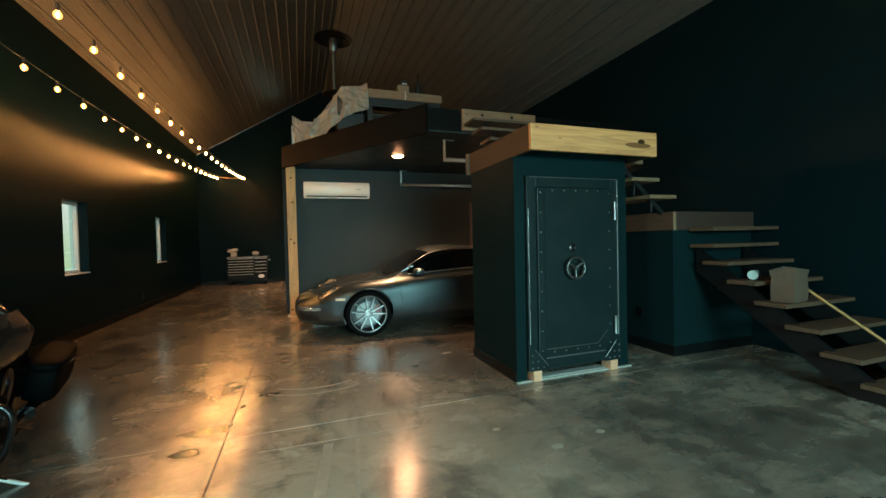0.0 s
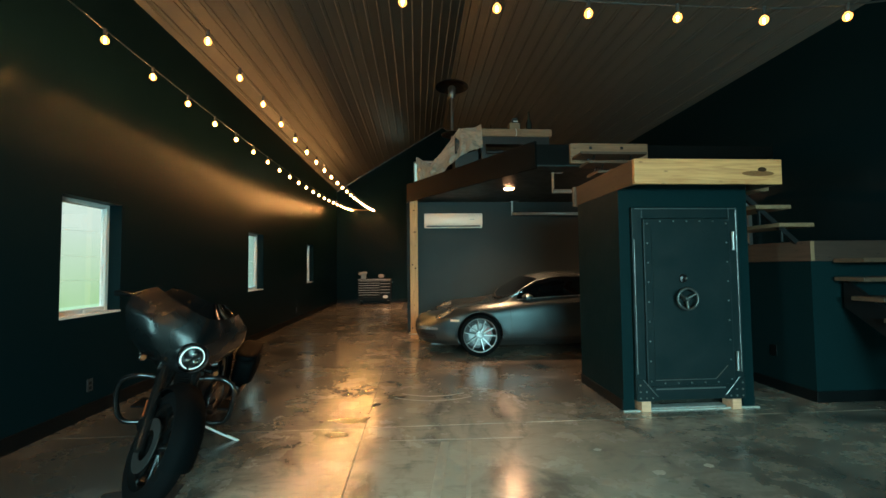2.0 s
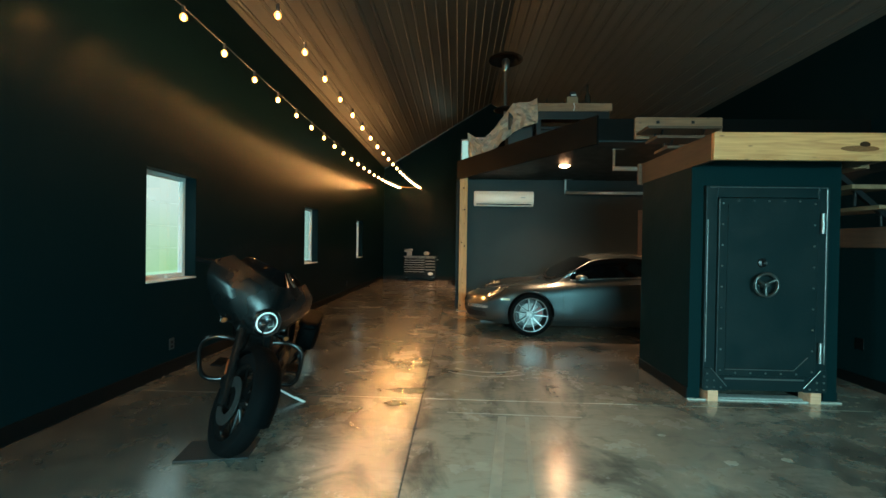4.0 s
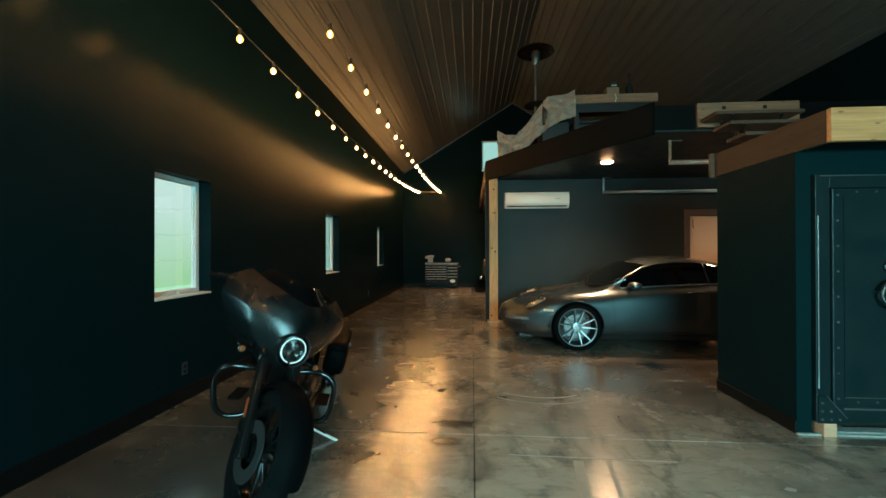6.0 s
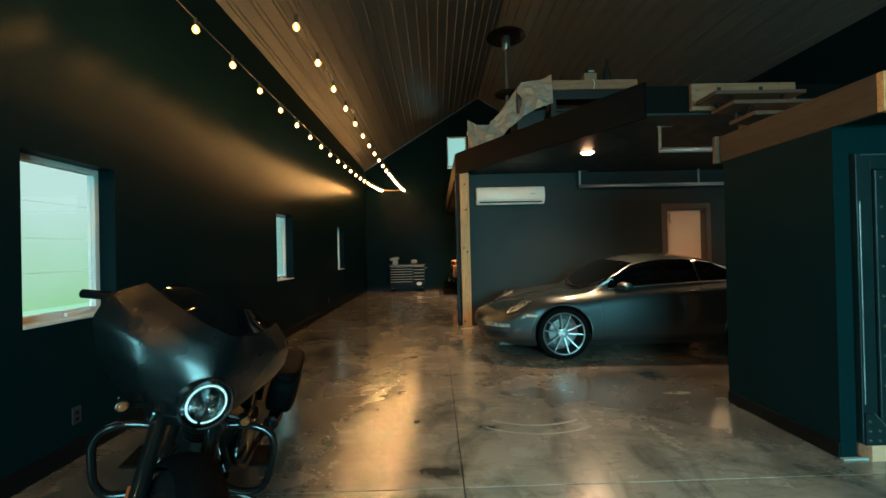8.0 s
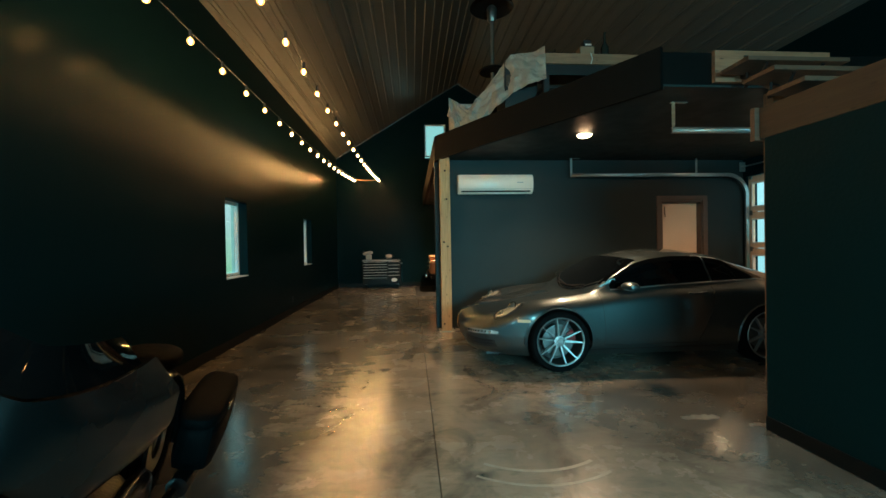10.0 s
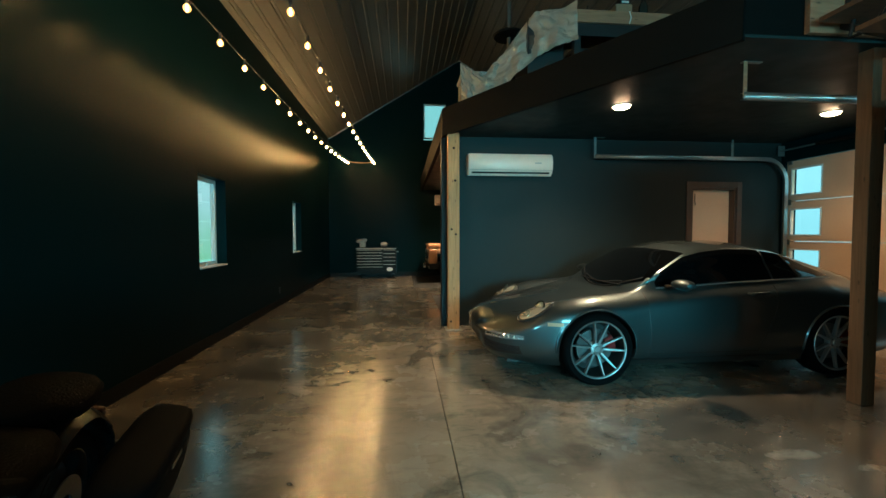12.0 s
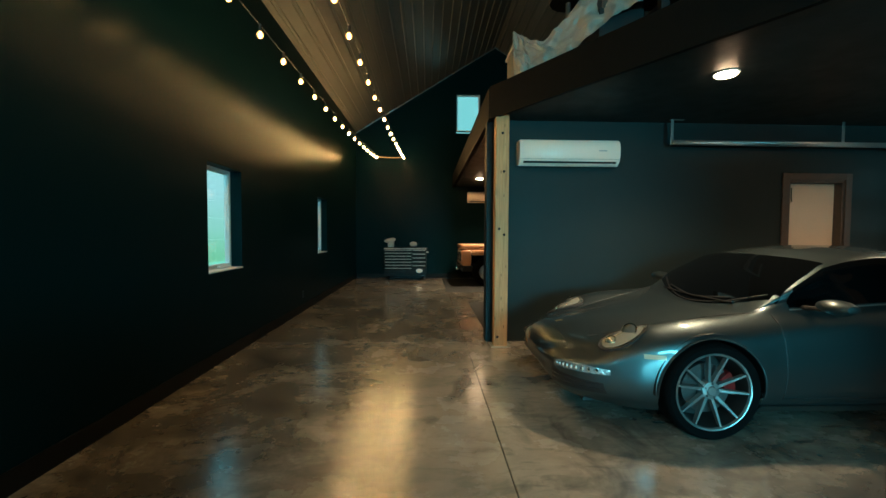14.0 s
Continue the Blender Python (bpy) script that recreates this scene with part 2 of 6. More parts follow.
def tube(points, r, bm=None, n=10, closed=False):
    """A round bar through points, mitred at the bends."""
    bm = bm or bmesh.new()
    pts = [Vector(p) for p in points]
    rings, side = [], None
    for i, p in enumerate(pts):
        if closed:
            d = (pts[(i + 1) % len(pts)] - pts[i - 1]).normalized()
        else:
            d = (pts[min(i + 1, len(pts) - 1)] - pts[max(i - 1, 0)]).normalized()
        if side is None:
            side = d.orthogonal().normalized()
        side = (side - d * side.dot(d)).normalized()
        up = d.cross(side)
        rings.append([bm.verts.new(p + r * (math.cos(2 * math.pi * k / n) * side + math.sin(2 * math.pi * k / n) * up)) for k in range(n)])
    for i in range(len(rings) - (0 if closed else 1)):
        a, b = rings[i], rings[(i + 1) % len(rings)]
        for k in range(n):
            bm.faces.new((a[k], a[(k + 1) % n], b[(k + 1) % n], b[k]))
    if not closed:
        bm.faces.new(rings[0][::-1])
        bm.faces.new(rings[-1])
    return bm


def arc_points(centre, u, v, r, a0, a1, n):
    c, u, v = Vector(centre), Vector(u), Vector(v)
    return [c + r * (math.cos(a) * u + math.sin(a) * v) for a in (a0 + (a1 - a0) * i / n for i in range(n + 1))]


def lathe(profile, bm=None, n=32, m=None, closed=False):
    """Turn a profile of (radius, height) round z."""
    bm = bm or bmesh.new()
    m = m or Matrix.Identity(4)
    rings = []
    for r, h in profile:
        if r < 1e-5:
            rings.append([bm.verts.new(m @ Vector((0, 0, h)))] * n)
        else:
            rings.append([bm.verts.new(m @ Vector((r * math.cos(2 * math.pi * k / n), r * math.sin(2 * math.pi * k / n), h))) for k in range(n)])
    pairs = list(zip(rings, rings[1:])) + ([(rings[-1], rings[0])] if closed else [])
    for a, b in pairs:
        for k in range(n):
            q = []
            for vert in (a[k], a[(k + 1) % n], b[(k + 1) % n], b[k]):
                if vert not in q:
                    q.append(vert)
            if len(q) > 2:
                bm.faces.new(q)
    return bm


def prism(outline, z0, z1, bm=None):
    """A flat outline of (x, y), raised from z0 to z1."""
    bm = bm or bmesh.new()
    low = [bm.verts.new((x, y, z0)) for x, y in outline]
    top = [bm.verts.new((x, y, z1)) for x, y in outline]
    bm.faces.new(low[::-1])
    bm.faces.new(top)
    for i in range(len(low)):
        j = (i + 1) % len(low)
        bm.faces.new((low[i], low[j], top[j], top[i]))
    return bm


def wall_with_openings(axis, at0, at1, a0, a1, z0, z1, openings, bm=None):
    """A thick wall; axis "x" runs along y at x from at0 to at1. Openings: (from, to, sill, head)."""
    bm = bm or bmesh.new()
    cuts = sorted({a0, a1, *[min(max(v, a0), a1) for o in openings for v in o[:2]]})
    levels = sorted({z0, z1, *[min(max(v, z0), z1) for o in openings for v in o[2:4]]})
    seen = {}

    def vert(a, c, z):
        key = (a, c, z)
        if key not in seen:
            seen[key] = bm.verts.new((c, a, z) if axis == "x" else (a, c, z))
        return seen[key]

    def full(i, k):
        if not (0 <= i < len(cuts) - 1 and 0 <= k < len(levels) - 1):
            return False
        a, z = (cuts[i] + cuts[i + 1]) / 2, (levels[k] + levels[k + 1]) / 2
        return not any(o[0] < a < o[1] and o[2] < z < o[3] for o in openings)

    for i in range(len(cuts) - 1):
        for k in range(len(levels) - 1):
            if not full(i, k):
                continue
            p, q, lo, hi = cuts[i], cuts[i + 1], levels[k], levels[k + 1]
            for c in (at0, at1):
                bm.faces.new([vert(p, c, lo), vert(q, c, lo), vert(q, c, hi), vert(p, c, hi)])
            for there, (u, v) in (((i - 1, k), ((p, lo), (p, hi))), ((i + 1, k), ((q, lo), (q, hi))), ((i, k - 1), ((p, lo), (q, lo))), ((i, k + 1), ((p, hi), (q, hi)))):
                if not full(*there):
                    bm.faces.new([vert(u[0], at0, u[1]), vert(v[0], at0, v[1]), vert(v[0], at1, v[1]), vert(u[0], at1, u[1])])
    return bm


# ---- the building ----
XL, XR, YF, YB = -3.09, 5.2, -3.6, 15.6
EAVE, RIDGE, XC = 4.36, 6.93, 1.055
WIN_Y = (-0.47, 3.47, 7.41, 11.37)
WIN_W, SILL, HEAD = 0.72, 0.95, 2.06
T = 0.2

ground = solid("ground", box(-60, 60, -60, 60, -0.5, -0.2), mat("lawn", (0.06, 0.12, 0.03), 0.9, grain=0.5, grain_scale=3), "flat green lawn outside the building", "ground", "structure")

wall_west = solid("wall_west", wall_with_openings("x", XL - T, XL, YF - T, YB + T, -0.2, EAVE + 0.1, [(y, y + WIN_W, SILL, HEAD) for y in WIN_Y]), BLACK_WALL,
                  "satin black painted interior wall with a row of windows", "wall", "structure")
GD0, GD1, GDH = 5.72, 8.33, 2.47
wall_east = solid("wall_east", wall_with_openings("x", XR, XR + T, YF - T, YB + T, -0.2, EAVE + 0.1, [(GD0, GD1, 0, GDH)]), BLACK_WALL,
                  "black painted wall with a sectional garage door", "wall", "structure")


def gable(y0, y1, openings):
    bm = wall_with_openings("y", y0, y1, XL, XR, -0.2, EAVE, openings)
    cuts = sorted({XL, XC, XR, *[o[k] for o in openings if o[3] > EAVE for k in (0, 1)]})

    def top(x):
        return RIDGE - (RIDGE - EAVE) * abs(x - XC) / (XR - XC)
    for p, q in zip(cuts, cuts[1:]):
        lows = [(EAVE, EAVE)]
        for o in openings:
            if o[3] > EAVE and o[0] <= p and o[1] >= q:
                lows = [(o[3], o[3])]
        for lo, _ in lows:
            ring = [(p, lo), (q, lo), (q, max(top(q), lo)), (p, max(top(p), lo))]
            front, back = [], []
            for x, z in ring:
                front.append(bm.verts.new((x, y0, z)))
                back.append(bm.verts.new((x, y1, z)))
            faces = [front, back[::-1]] + [[front[i], back[i], back[(i + 1) % 4], front[(i + 1) % 4]] for i in range(4)]
            for fc in faces:
                bm.faces.new(fc)
    bmesh.ops.remove_doubles(bm, verts=bm.verts, dist=1e-5)
    bmesh.ops.dissolve_degenerate(bm, dist=1e-5, edges=bm.edges)
    return bm


GW = (-0.1, 0.62, 4.42, 5.53)
wall_north = solid("wall_north", gable(YB, YB + T, [GW]), BLACK_WALL, "black painted gable wall with a high window", "wall", "structure")
wall_south = solid("wall_south", gable(YF - T, YF, [(DOOR_X - 1.7, DOOR_X + 1.7, 0, 2.6)]), BLACK_WALL, "black painted gable wall with a wide open doorway", "wall", "structure")


def slope(side):
    """A sheet-steel ceiling slope with raised ribs that run the length of the building."""
    bm = bmesh.new()
    run, rise = (XR - XC) + 0.06, (RIDGE - EAVE)
    length = math.hypot(XR - XC, rise)
    ux, uz = side * (XR - XC) / length, -rise / length
    nx, nz = side * rise / length, (XR - XC) / length
    prof, s, pitch = [], 0.0, length / 21
    for k in range(21):
        c = (k + 0.5) * pitch
        prof += [(s, 0), (c - 0.034, 0), (c - 0.02, 0.02), (c + 0.02, 0.02), (c + 0.034, 0), ]
        s = (k + 1) * pitch
    prof.append((length + 0.03, 0))
    ya, yb = YF - 0.02, YB + 0.02
    rows = []
    for y in (ya, yb):
        rows.append([bm.verts.new((XC + ux * d - nx * h, y, RIDGE + uz * d - nz * h)) for d, h in prof])
    back = []
    for y in (ya, yb):
        back.append([bm.verts.new((XC + nx * 0.08, y, RIDGE + nz * 0.08)), bm.verts.new((XC + ux * (length + 0.03) + nx * 0.08, y, RIDGE + uz * (length + 0.03) + nz * 0.08))])
    for i in range(len(prof) - 1):
        bm.faces.new((rows[0][i], rows[0][i + 1], rows[1][i + 1], rows[1][i]))
    bm.faces.new((back[0][0], back[1][0], back[1][1], back[0][1]))
    return bm


ceiling = thing("ceiling", "dark ribbed steel liner ceiling, pitched to a ridge", "ceiling", kind="structure")
part("slope", slope(-1), LINER, ceiling)
part("slope", slope(1), LINER, ceiling)
bm = bmesh.new()
for side in (-1, 1):
    tube([(XC + side * (XR - XC) * 0.996, YB - 0.015, EAVE - 0.03), (XC, YB - 0.015, RIDGE - 0.03)], 0.014, bm=bm, n=6)
solid("trim", bm, mat("grey_edge_trim", (0.16, 0.16, 0.15), 0.4, metal=0.5, grain=0.2), "thin grey metal edge trim under the gable ceiling", "trim", "structure")

# floor slabs with saw-cut joints
floor = thing("floor", "sealed mottled concrete floor with saw-cut joints", "floor", kind="structure")
part("bed", box(XL - T, XR + T, YF - T, YB + T, -0.2, -0.012), mat("joint_dirt", (0.05, 0.045, 0.04), 0.9, grain=0.4), floor)
JX, JY = (XL - 0.02, -0.45, XR + 0.06), (YF - T, -1.4, 3.32, 8.36, 12.0, YB + 0.02)
for x0, x1 in zip(JX, JX[1:]):
    for y0, y1 in zip(JY, JY[1:]):
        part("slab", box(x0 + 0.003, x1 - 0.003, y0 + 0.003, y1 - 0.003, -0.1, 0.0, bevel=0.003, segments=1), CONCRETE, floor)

bm = bmesh.new()
box(XL, XL + 0.014, YF, YB, 0, 0.13, 0.004, bm)
box(XL + 0.014, XR, YB - 0.014, YB, 0, 0.13, 0.004, bm)
box(XR - 0.014, XR, GD1 + 0.1, YB - 0.014, 0, 0.13, 0.004, bm)
solid("baseboard", bm, TRIM_BLACK, "low black baseboard along the walls", "baseboard", "structure")

# backdrops of bright overcast garden outside the windows


def backdrop(m, w, h, strength, low, high):
    me = bpy.data.materials.new("garden_backdrop")
    me.use_nodes = True
    nodes, links = me.node_tree.nodes, me.node_tree.links
    b = nodes["Principled BSDF"]
    b.inputs["Base Color"].default_value = (0, 0, 0, 1)
    co = nodes.new("ShaderNodeTexCoord")
    sep = nodes.new("ShaderNodeSeparateXYZ")
    links.new(co.outputs["Object"], sep.inputs[0])
    nz = nodes.new("ShaderNodeTexNoise")
    nz.inputs["Scale"].default_value, nz.inputs["Detail"].default_value = 0.55, 4
    links.new(co.outputs["Object"], nz.inputs["Vector"])
    add = nodes.new("ShaderNodeMath")
    add.operation = "MULTIPLY_ADD"
    links.new(nz.outputs["Fac"], add.inputs[0])
    add.inputs[1].default_value = 1.6
    links.new(sep.outputs["Y"], add.inputs[2])
    ramp = nodes.new("ShaderNodeMapRange")
    for k, x in zip(("From Min", "From Max"), (-0.6, 2.4)):
        ramp.inputs[k].default_value = x
    links.new(add.outputs[0], ramp.inputs["Value"])
    mix = nodes.new("ShaderNodeMix")
    mix.data_type = "RGBA"
    links.new(ramp.outputs["Result"], mix.inputs["Factor"])
    mix.inputs[6].default_value, mix.inputs[7].default_value = (*low, 1), (*high, 1)
    links.new(mix.outputs[2], b.inputs["Emission Color"])
    b.inputs["Emission Strength"].default_value = strength
    bm = bmesh.new()
    bmesh.ops.create_grid(bm, x_segments=1, y_segments=1, size=0.5, matrix=Matrix.Diagonal((w, h, 1, 1)))
    return solid("backdrop", bm, me, "pale overcast garden and sky far outside", "backdrop", "structure", m)


LOW, HIGH = (0.45, 0.72, 0.38), (0.72, 0.86, 0.78)
backdrop(pose(-11, 6, 1.4, 90, 0, 90), 60, 16, 0.47, LOW, HIGH)
backdrop(pose(14, 6, 2.5, 90, 0, -90), 60, 16, 0.6, (0.48, 0.72, 0.72), (0.56, 0.8, 0.81))
backdrop(pose(0, 26, 5.5, 90, 0, 0), 60, 16, 0.45, (0.4, 0.64, 0.55), (0.44, 0.7, 0.62))

# windows
SEAM = mat("pale_film_seam", (0.75, 0.85, 0.8), 0.6, grain=0.1)
for n, y in enumerate(WIN_Y, 1):
    w = thing("window_%d" % n, "white-framed casement window in a deep black reveal", "window", pose(XL, y, SILL), kind="structure")
    D, W, H = -0.15, WIN_W, HEAD - SILL
    for name, b in (("jamb", (D - 0.03, D + 0.03, 0, 0.045, 0, H)), ("jamb", (D - 0.03, D + 0.03, W - 0.045, W, 0, H)),
                    ("rail", (D - 0.03, D + 0.03, 0.045, W - 0.045, 0, 0.06)), ("rail", (D - 0.03, D + 0.03, 0.045, W - 0.045, H - 0.045, H))):
        part(name, box(*b, bevel=0.006), WHITE_FRAME, w)
    pane = part("pane", box(D - 0.004, D + 0.004, 0.045, W - 0.045, 0.06, H - 0.045), WINDOW_GLASS, w)
    pane.visible_shadow = False
    for z in (0.3, 0.51, 0.73):
        part("film_seam", box(D + 0.0045, D + 0.0055, 0.046, W - 0.046, H * z, H * z + 0.0018), SEAM, w)
    part("sill", box(D + 0.03, 0.012, 0.0, W, -0.0, 0.018, bevel=0.004), WHITE_FRAME, w, "white window sill")
    part("crank", rod((D + 0.05, W * 0.62, 0.03), (D + 0.06, W * 0.8, 0.045), 0.008, box(D + 0.03, D + 0.06, W * 0.55, W * 0.66, 0.018, 0.045, 0.006)), WHITE_FRAME, w, "white crank handle")
w = thing("window_5", "fixed white-framed window high in the gable", "window", pose(GW[0], YB, GW[2]), kind="structure")
W, H = GW[1] - GW[0], GW[3] - GW[2]
for name, b in (("jamb", (0, 0.045, 0.08, 0.14, 0, H)), ("jamb", (W - 0.045, W, 0.08, 0.14, 0, H)), ("rail", (0.045, W - 0.045, 0.08, 0.14, 0, 0.045)), ("rail", (0.045, W - 0.045, 0.08, 0.14, H - 0.045, H))):
    part(name, box(*b, bevel=0.006), WHITE_FRAME, w)
part("pane", box(0.045, W - 0.045, 0.106, 0.112, 0.045, H - 0.045), WINDOW_GLASS, w).visible_shadow = False

# bay wall with a doorway
BAY = 8.4
DX0, DX1, DH = 3.69, 4.44, 2.07
wall_bay = solid("wall_bay", wall_with_openings("y", BAY, BAY + 0.16, -0.1, XR, 0, 2.77, [(DX0, DX1, 0, DH)]), TEAL_WALL,
                 "dark slate painted partition between two car bays", "wall", "structure")

# loft over the bays
LOFT0, LOFT1 = 2.77, 3.08
LOFT = [(-0.16, 8.26), (1.7, 5.25), (XR, 5.25), (XR, YB), (-0.16, YB)]
loft = thing("loft", "loft platform with dark fascia and a skewed open edge", "loft", kind="structure")
part("soffit", prism([(x + (0.05 if x < 1 else 0), y) for x, y in LOFT], LOFT0, LOFT0 + 0.02), TEAL_WALL, loft)
part("deck", prism(LOFT, LOFT0 + 0.02, LOFT1), FASCIA, loft)
for a, b in (((-0.16, 8.26), (1.7, 5.25)), ((-0.16, YB), (-0.16, 8.26))):
    d = (Vector(b) - Vector(a)).normalized()
    nrm = Vector((d.y, -d.x)) * (-1 if b[1] < 8 else 1)
    nrm = Vector((-abs(nrm.x), -abs(nrm.y)))
    o = [Vector(a), Vector(b), Vector(b) + nrm * 0.04, Vector(a) + nrm * 0.04]
    part("fascia", prism([tuple(p) for p in o], LOFT0 - 0.03, LOFT1 + 0.04), FASCIA, loft, "dark stained fascia board")

post = solid("post", box(-0.13, 0.03, 8.14, 8.29, 0, LOFT0 - 0.002, 0.006), POST_WOOD, "unpainted pine post under the loft corner", "post", "structure")
for x, z in ((-0.09, 0.12), (-0.02, 1.35), (-0.08, 1.42), (-0.03, 2.1), (-0.05, 2.55)):
    part("bolt", lathe([(0, 0.009), (0.011, 0.008), (0.015, 0.003), (0.016, 0)], n=10, m=pose(x, 8.14, z, 90)), TRIM_BLACK, post, "dark bolt head", True)

# ---- the lights of the place ----
FILAMENT = glow("bulb_filament", (1.0, 0.49, 0.2), 800)
# weaker glow for the cross strand, dimmed to darken the right ceiling slope
FILAMENT_DIM = glow("dimmed_bulb_filament", (1.0, 0.47, 0.18), 150)
BULB_GLASS = bpy.data.materials.new("amber_bulb_glass")
BULB_GLASS.use_nodes = True
bn, bl = BULB_GLASS.node_tree.nodes, BULB_GLASS.node_tree.links
bt, be, ba = bn.new("ShaderNodeBsdfTransparent"), bn.new("ShaderNodeEmission"), bn.new("ShaderNodeAddShader")
bt.inputs["Color"].default_value = (1.0, 0.86, 0.62, 1)
be.inputs["Color"].default_value, be.inputs["Strength"].default_value = (1.0, 0.4, 0.08, 1), 1.5
bl.new(bt.outputs[0], ba.inputs[0])
bl.new(be.outputs[0], ba.inputs[1])
bl.new(ba.outputs[0], bn["Material Output"].inputs["Surface"])
CABLE = mat("black_cable", (0.012, 0.012, 0.012), 0.6)


def string_lights(name_label, points, spacing, offset, power):
    """A cable with hanging bulbs; points: a function of the distance along it, and its length."""
    at, length = points
    s = thing("string_lights", name_label, "string lights", group="string lights")
    n = int(length / 0.2)
    part("cable", tube([at(length * i / n) for i in range(n + 1)], 0.006, n=6), CABLE, s)
    socket, bulb = None, None
    d = offset
    while d < length:
        p = at(d)
        if socket is None:
            socket = mesh_of(rod((0, 0, -0.055), (0, 0, 0.01), 0.014, n=8), "socket", CABLE)
            bulb = mesh_of(lathe([(0, -0.116), (0.012, -0.113), (0.023, -0.103), (0.0285, -0.087), (0.025, -0.071), (0.016, -0.06), (0.012, -0.05)], n=14), "bulb", BULB_GLASS, True)
            wire = mesh_of(lathe([(0, -0.108), (0.006, -0.104), (0.0075, -0.09), (0.006, -0.072), (0, -0.068)], n=8), "filament", FILAMENT if power >= 1 else FILAMENT_DIM, True)
        part("socket", socket, None, s, m=Matrix.Translation(p))
        hung = part("bulb", bulb, None, s, m=Matrix.Translation(p))
        part("filament", wire, None, hung)
        d += spacing
    return s


def strand(x):
    return (lambda d: Vector((x, YF + d, 3.22 + 0.0054 * (YF + d - 6.5) ** 2)), YB - YF)


string_lights("warm bulbs on a black cable beside the wall", strand(-2.44), 0.583, 0.217, 1)
string_lights("warm bulbs on a black cable below the ceiling slope", strand(-1.645), 0.583, 0.201, 1)
string_lights("warm bulbs on a black cable slung across the room", (lambda d: Vector((-1.645 + d, 2.35, 3.165 + 0.01 * (d - 3.9) ** 2 + 0.06 * max(d - 3.9, 0) ** 2)), XR + 1.645), 0.63, 0.315, 0.5)
# joining cord coloured tan to carry the orange light of the bulbs
solid("cord", tube([(-2.44 + 0.795 * k / 8, YB - 0.04, 3.63 - 0.03 * math.sin(math.pi * k / 8)) for k in range(9)], 0.012, n=8), mat("bulb_lit_cord", (0.5, 0.3, 0.14), 0.7, grain=0.2), "short cord joining the two strands of bulbs, tan for their light", "cord", smooth=True)


def downlight(x, y, z, power):
    t = thing("ceiling_light", "small round recessed light glowing warm in the soffit", "ceiling light", pose(x, y, z), group="bay ceiling lights")
    part("ring", lathe([(0.088, -0.001), (0.091, -0.012), (0.1, -0.01), (0.104, -0.001)], n=28), WHITE_FRAME, t, "white ring", True)
    part("diffuser", lathe([(0, -0.034), (0.05, -0.032), (0.076, -0.024), (0.088, -0.006)], n=28), glow("warm_diffuser", (1.0, 0.48, 0.24), 60), t, "glowing warm lens", True)
    lamp("ceiling_light_glow", "SPOT", power, (1.0, 0.53, 0.28), look((x, y, z - 0.06), (x, y, 0)), radius=0.08, cone=130)


downlight(1.66, 6.83, LOFT0, 185)
downlight(4.24, 6.84, LOFT0, 62)
downlight(0.38, 13.7, LOFT0, 300)

# ---- strong room, landings and stairs ----
STEEL = mat("dark_vault_steel", (0.0052, 0.0135, 0.015), 0.42, spec=0.18, stain=0.5, stain_scale=5, tone=(0.014, 0.0215, 0.022), bump=0.15, bump_scale=30, rough_var=0.1)
BARE = mat("worn_bare_steel", (0.27, 0.28, 0.27), 0.38, metal=0.9, grain=0.4, grain_scale=60)
BLOCK_PINE = wood_mat("fresh_block_pine", (0.66, 0.37, 0.23), (0.5, 0.26, 0.15), axis=0)
RED_PINE = wood_mat("reddish_pine", (0.28, 0.15, 0.08), (0.18, 0.088, 0.045), axis=0)

SX0, SX1, SY0, SY1, SZ = 1.95, 3.25, 3.5, 4.47, 2.1
DX_L, DX_R, DZ_B, DZ_T = 2.055, 3.135, 0.09, 1.93
bm = wall_with_openings("y", SY0, SY0 + 0.11, SX0, SX1, 0, SZ, [(DX_L, DX_R, 0, DZ_T)])
for b in ((SX0, SX0 + 0.11, SY0 + 0.11, SY1, 0, SZ), (SX1 - 0.11, SX1, SY0 + 0.11, SY1, 0, SZ), (SX0 + 0.11, SX1 - 0.11, SY1 - 0.11, SY1, 0, SZ)):
    box(*b, bm=bm)
strong_room = thing("strong_room", "small slate-painted strong room under a timber landing", "closet")
part("shell", bm, ROOM_PAINT, strong_room)
for b in ((SX0 - 0.012, SX0, SY0 + 0.0, SY1, 0, 0.1), (SX1, SX1 + 0.012, SY0, SY1, 0, 0.1)):
    part("skirting", box(*b, bevel=0.003), TRIM_BLACK, strong_room)
part("grout_bed", box(SX0 - 0.01, SX1 + 0.03, SY0 - 0.03, SY0 - 0.002, 0, 0.012, 0.004), mat("pale_mortar", (0.42, 0.42, 0.38), 0.9, grain=0.5), strong_room, "pale mortar smear at the foot")

vault_door = thing("vault_door", "dark riveted steel vault door with a spoked handwheel, on wood blocks", "vault door", pose((DX_L + DX_R) / 2, SY0, 0))
HW, H0, H1 = (DX_R - DX_L) / 2 - 0.006, DZ_B + 0.01, DZ_T - 0.006
for name, b in (("frame_stile", (-HW, -HW + 0.1, -0.035, 0.09, H0, H1)), ("frame_stile", (HW - 0.1, HW, -0.035, 0.09, H0, H1)),
                ("frame_rail", (-HW + 0.1, HW - 0.1, -0.03, 0.09, H1 - 0.1, H1)), ("frame_rail", (-HW + 0.1, HW - 0.1, -0.03, 0.09, H0, H0 + 0.13))):
    part(name, box(*b, bevel=0.005), STEEL, vault_door)
slab = part("door_slab", box(-HW + 0.104, HW - 0.104, -0.05, 0.08, H0 + 0.135, H1 - 0.104, 0.008), STEEL, vault_door)
LW, L0, L1 = HW - 0.104, H0 + 0.135, H1 - 0.104
c = 0.12
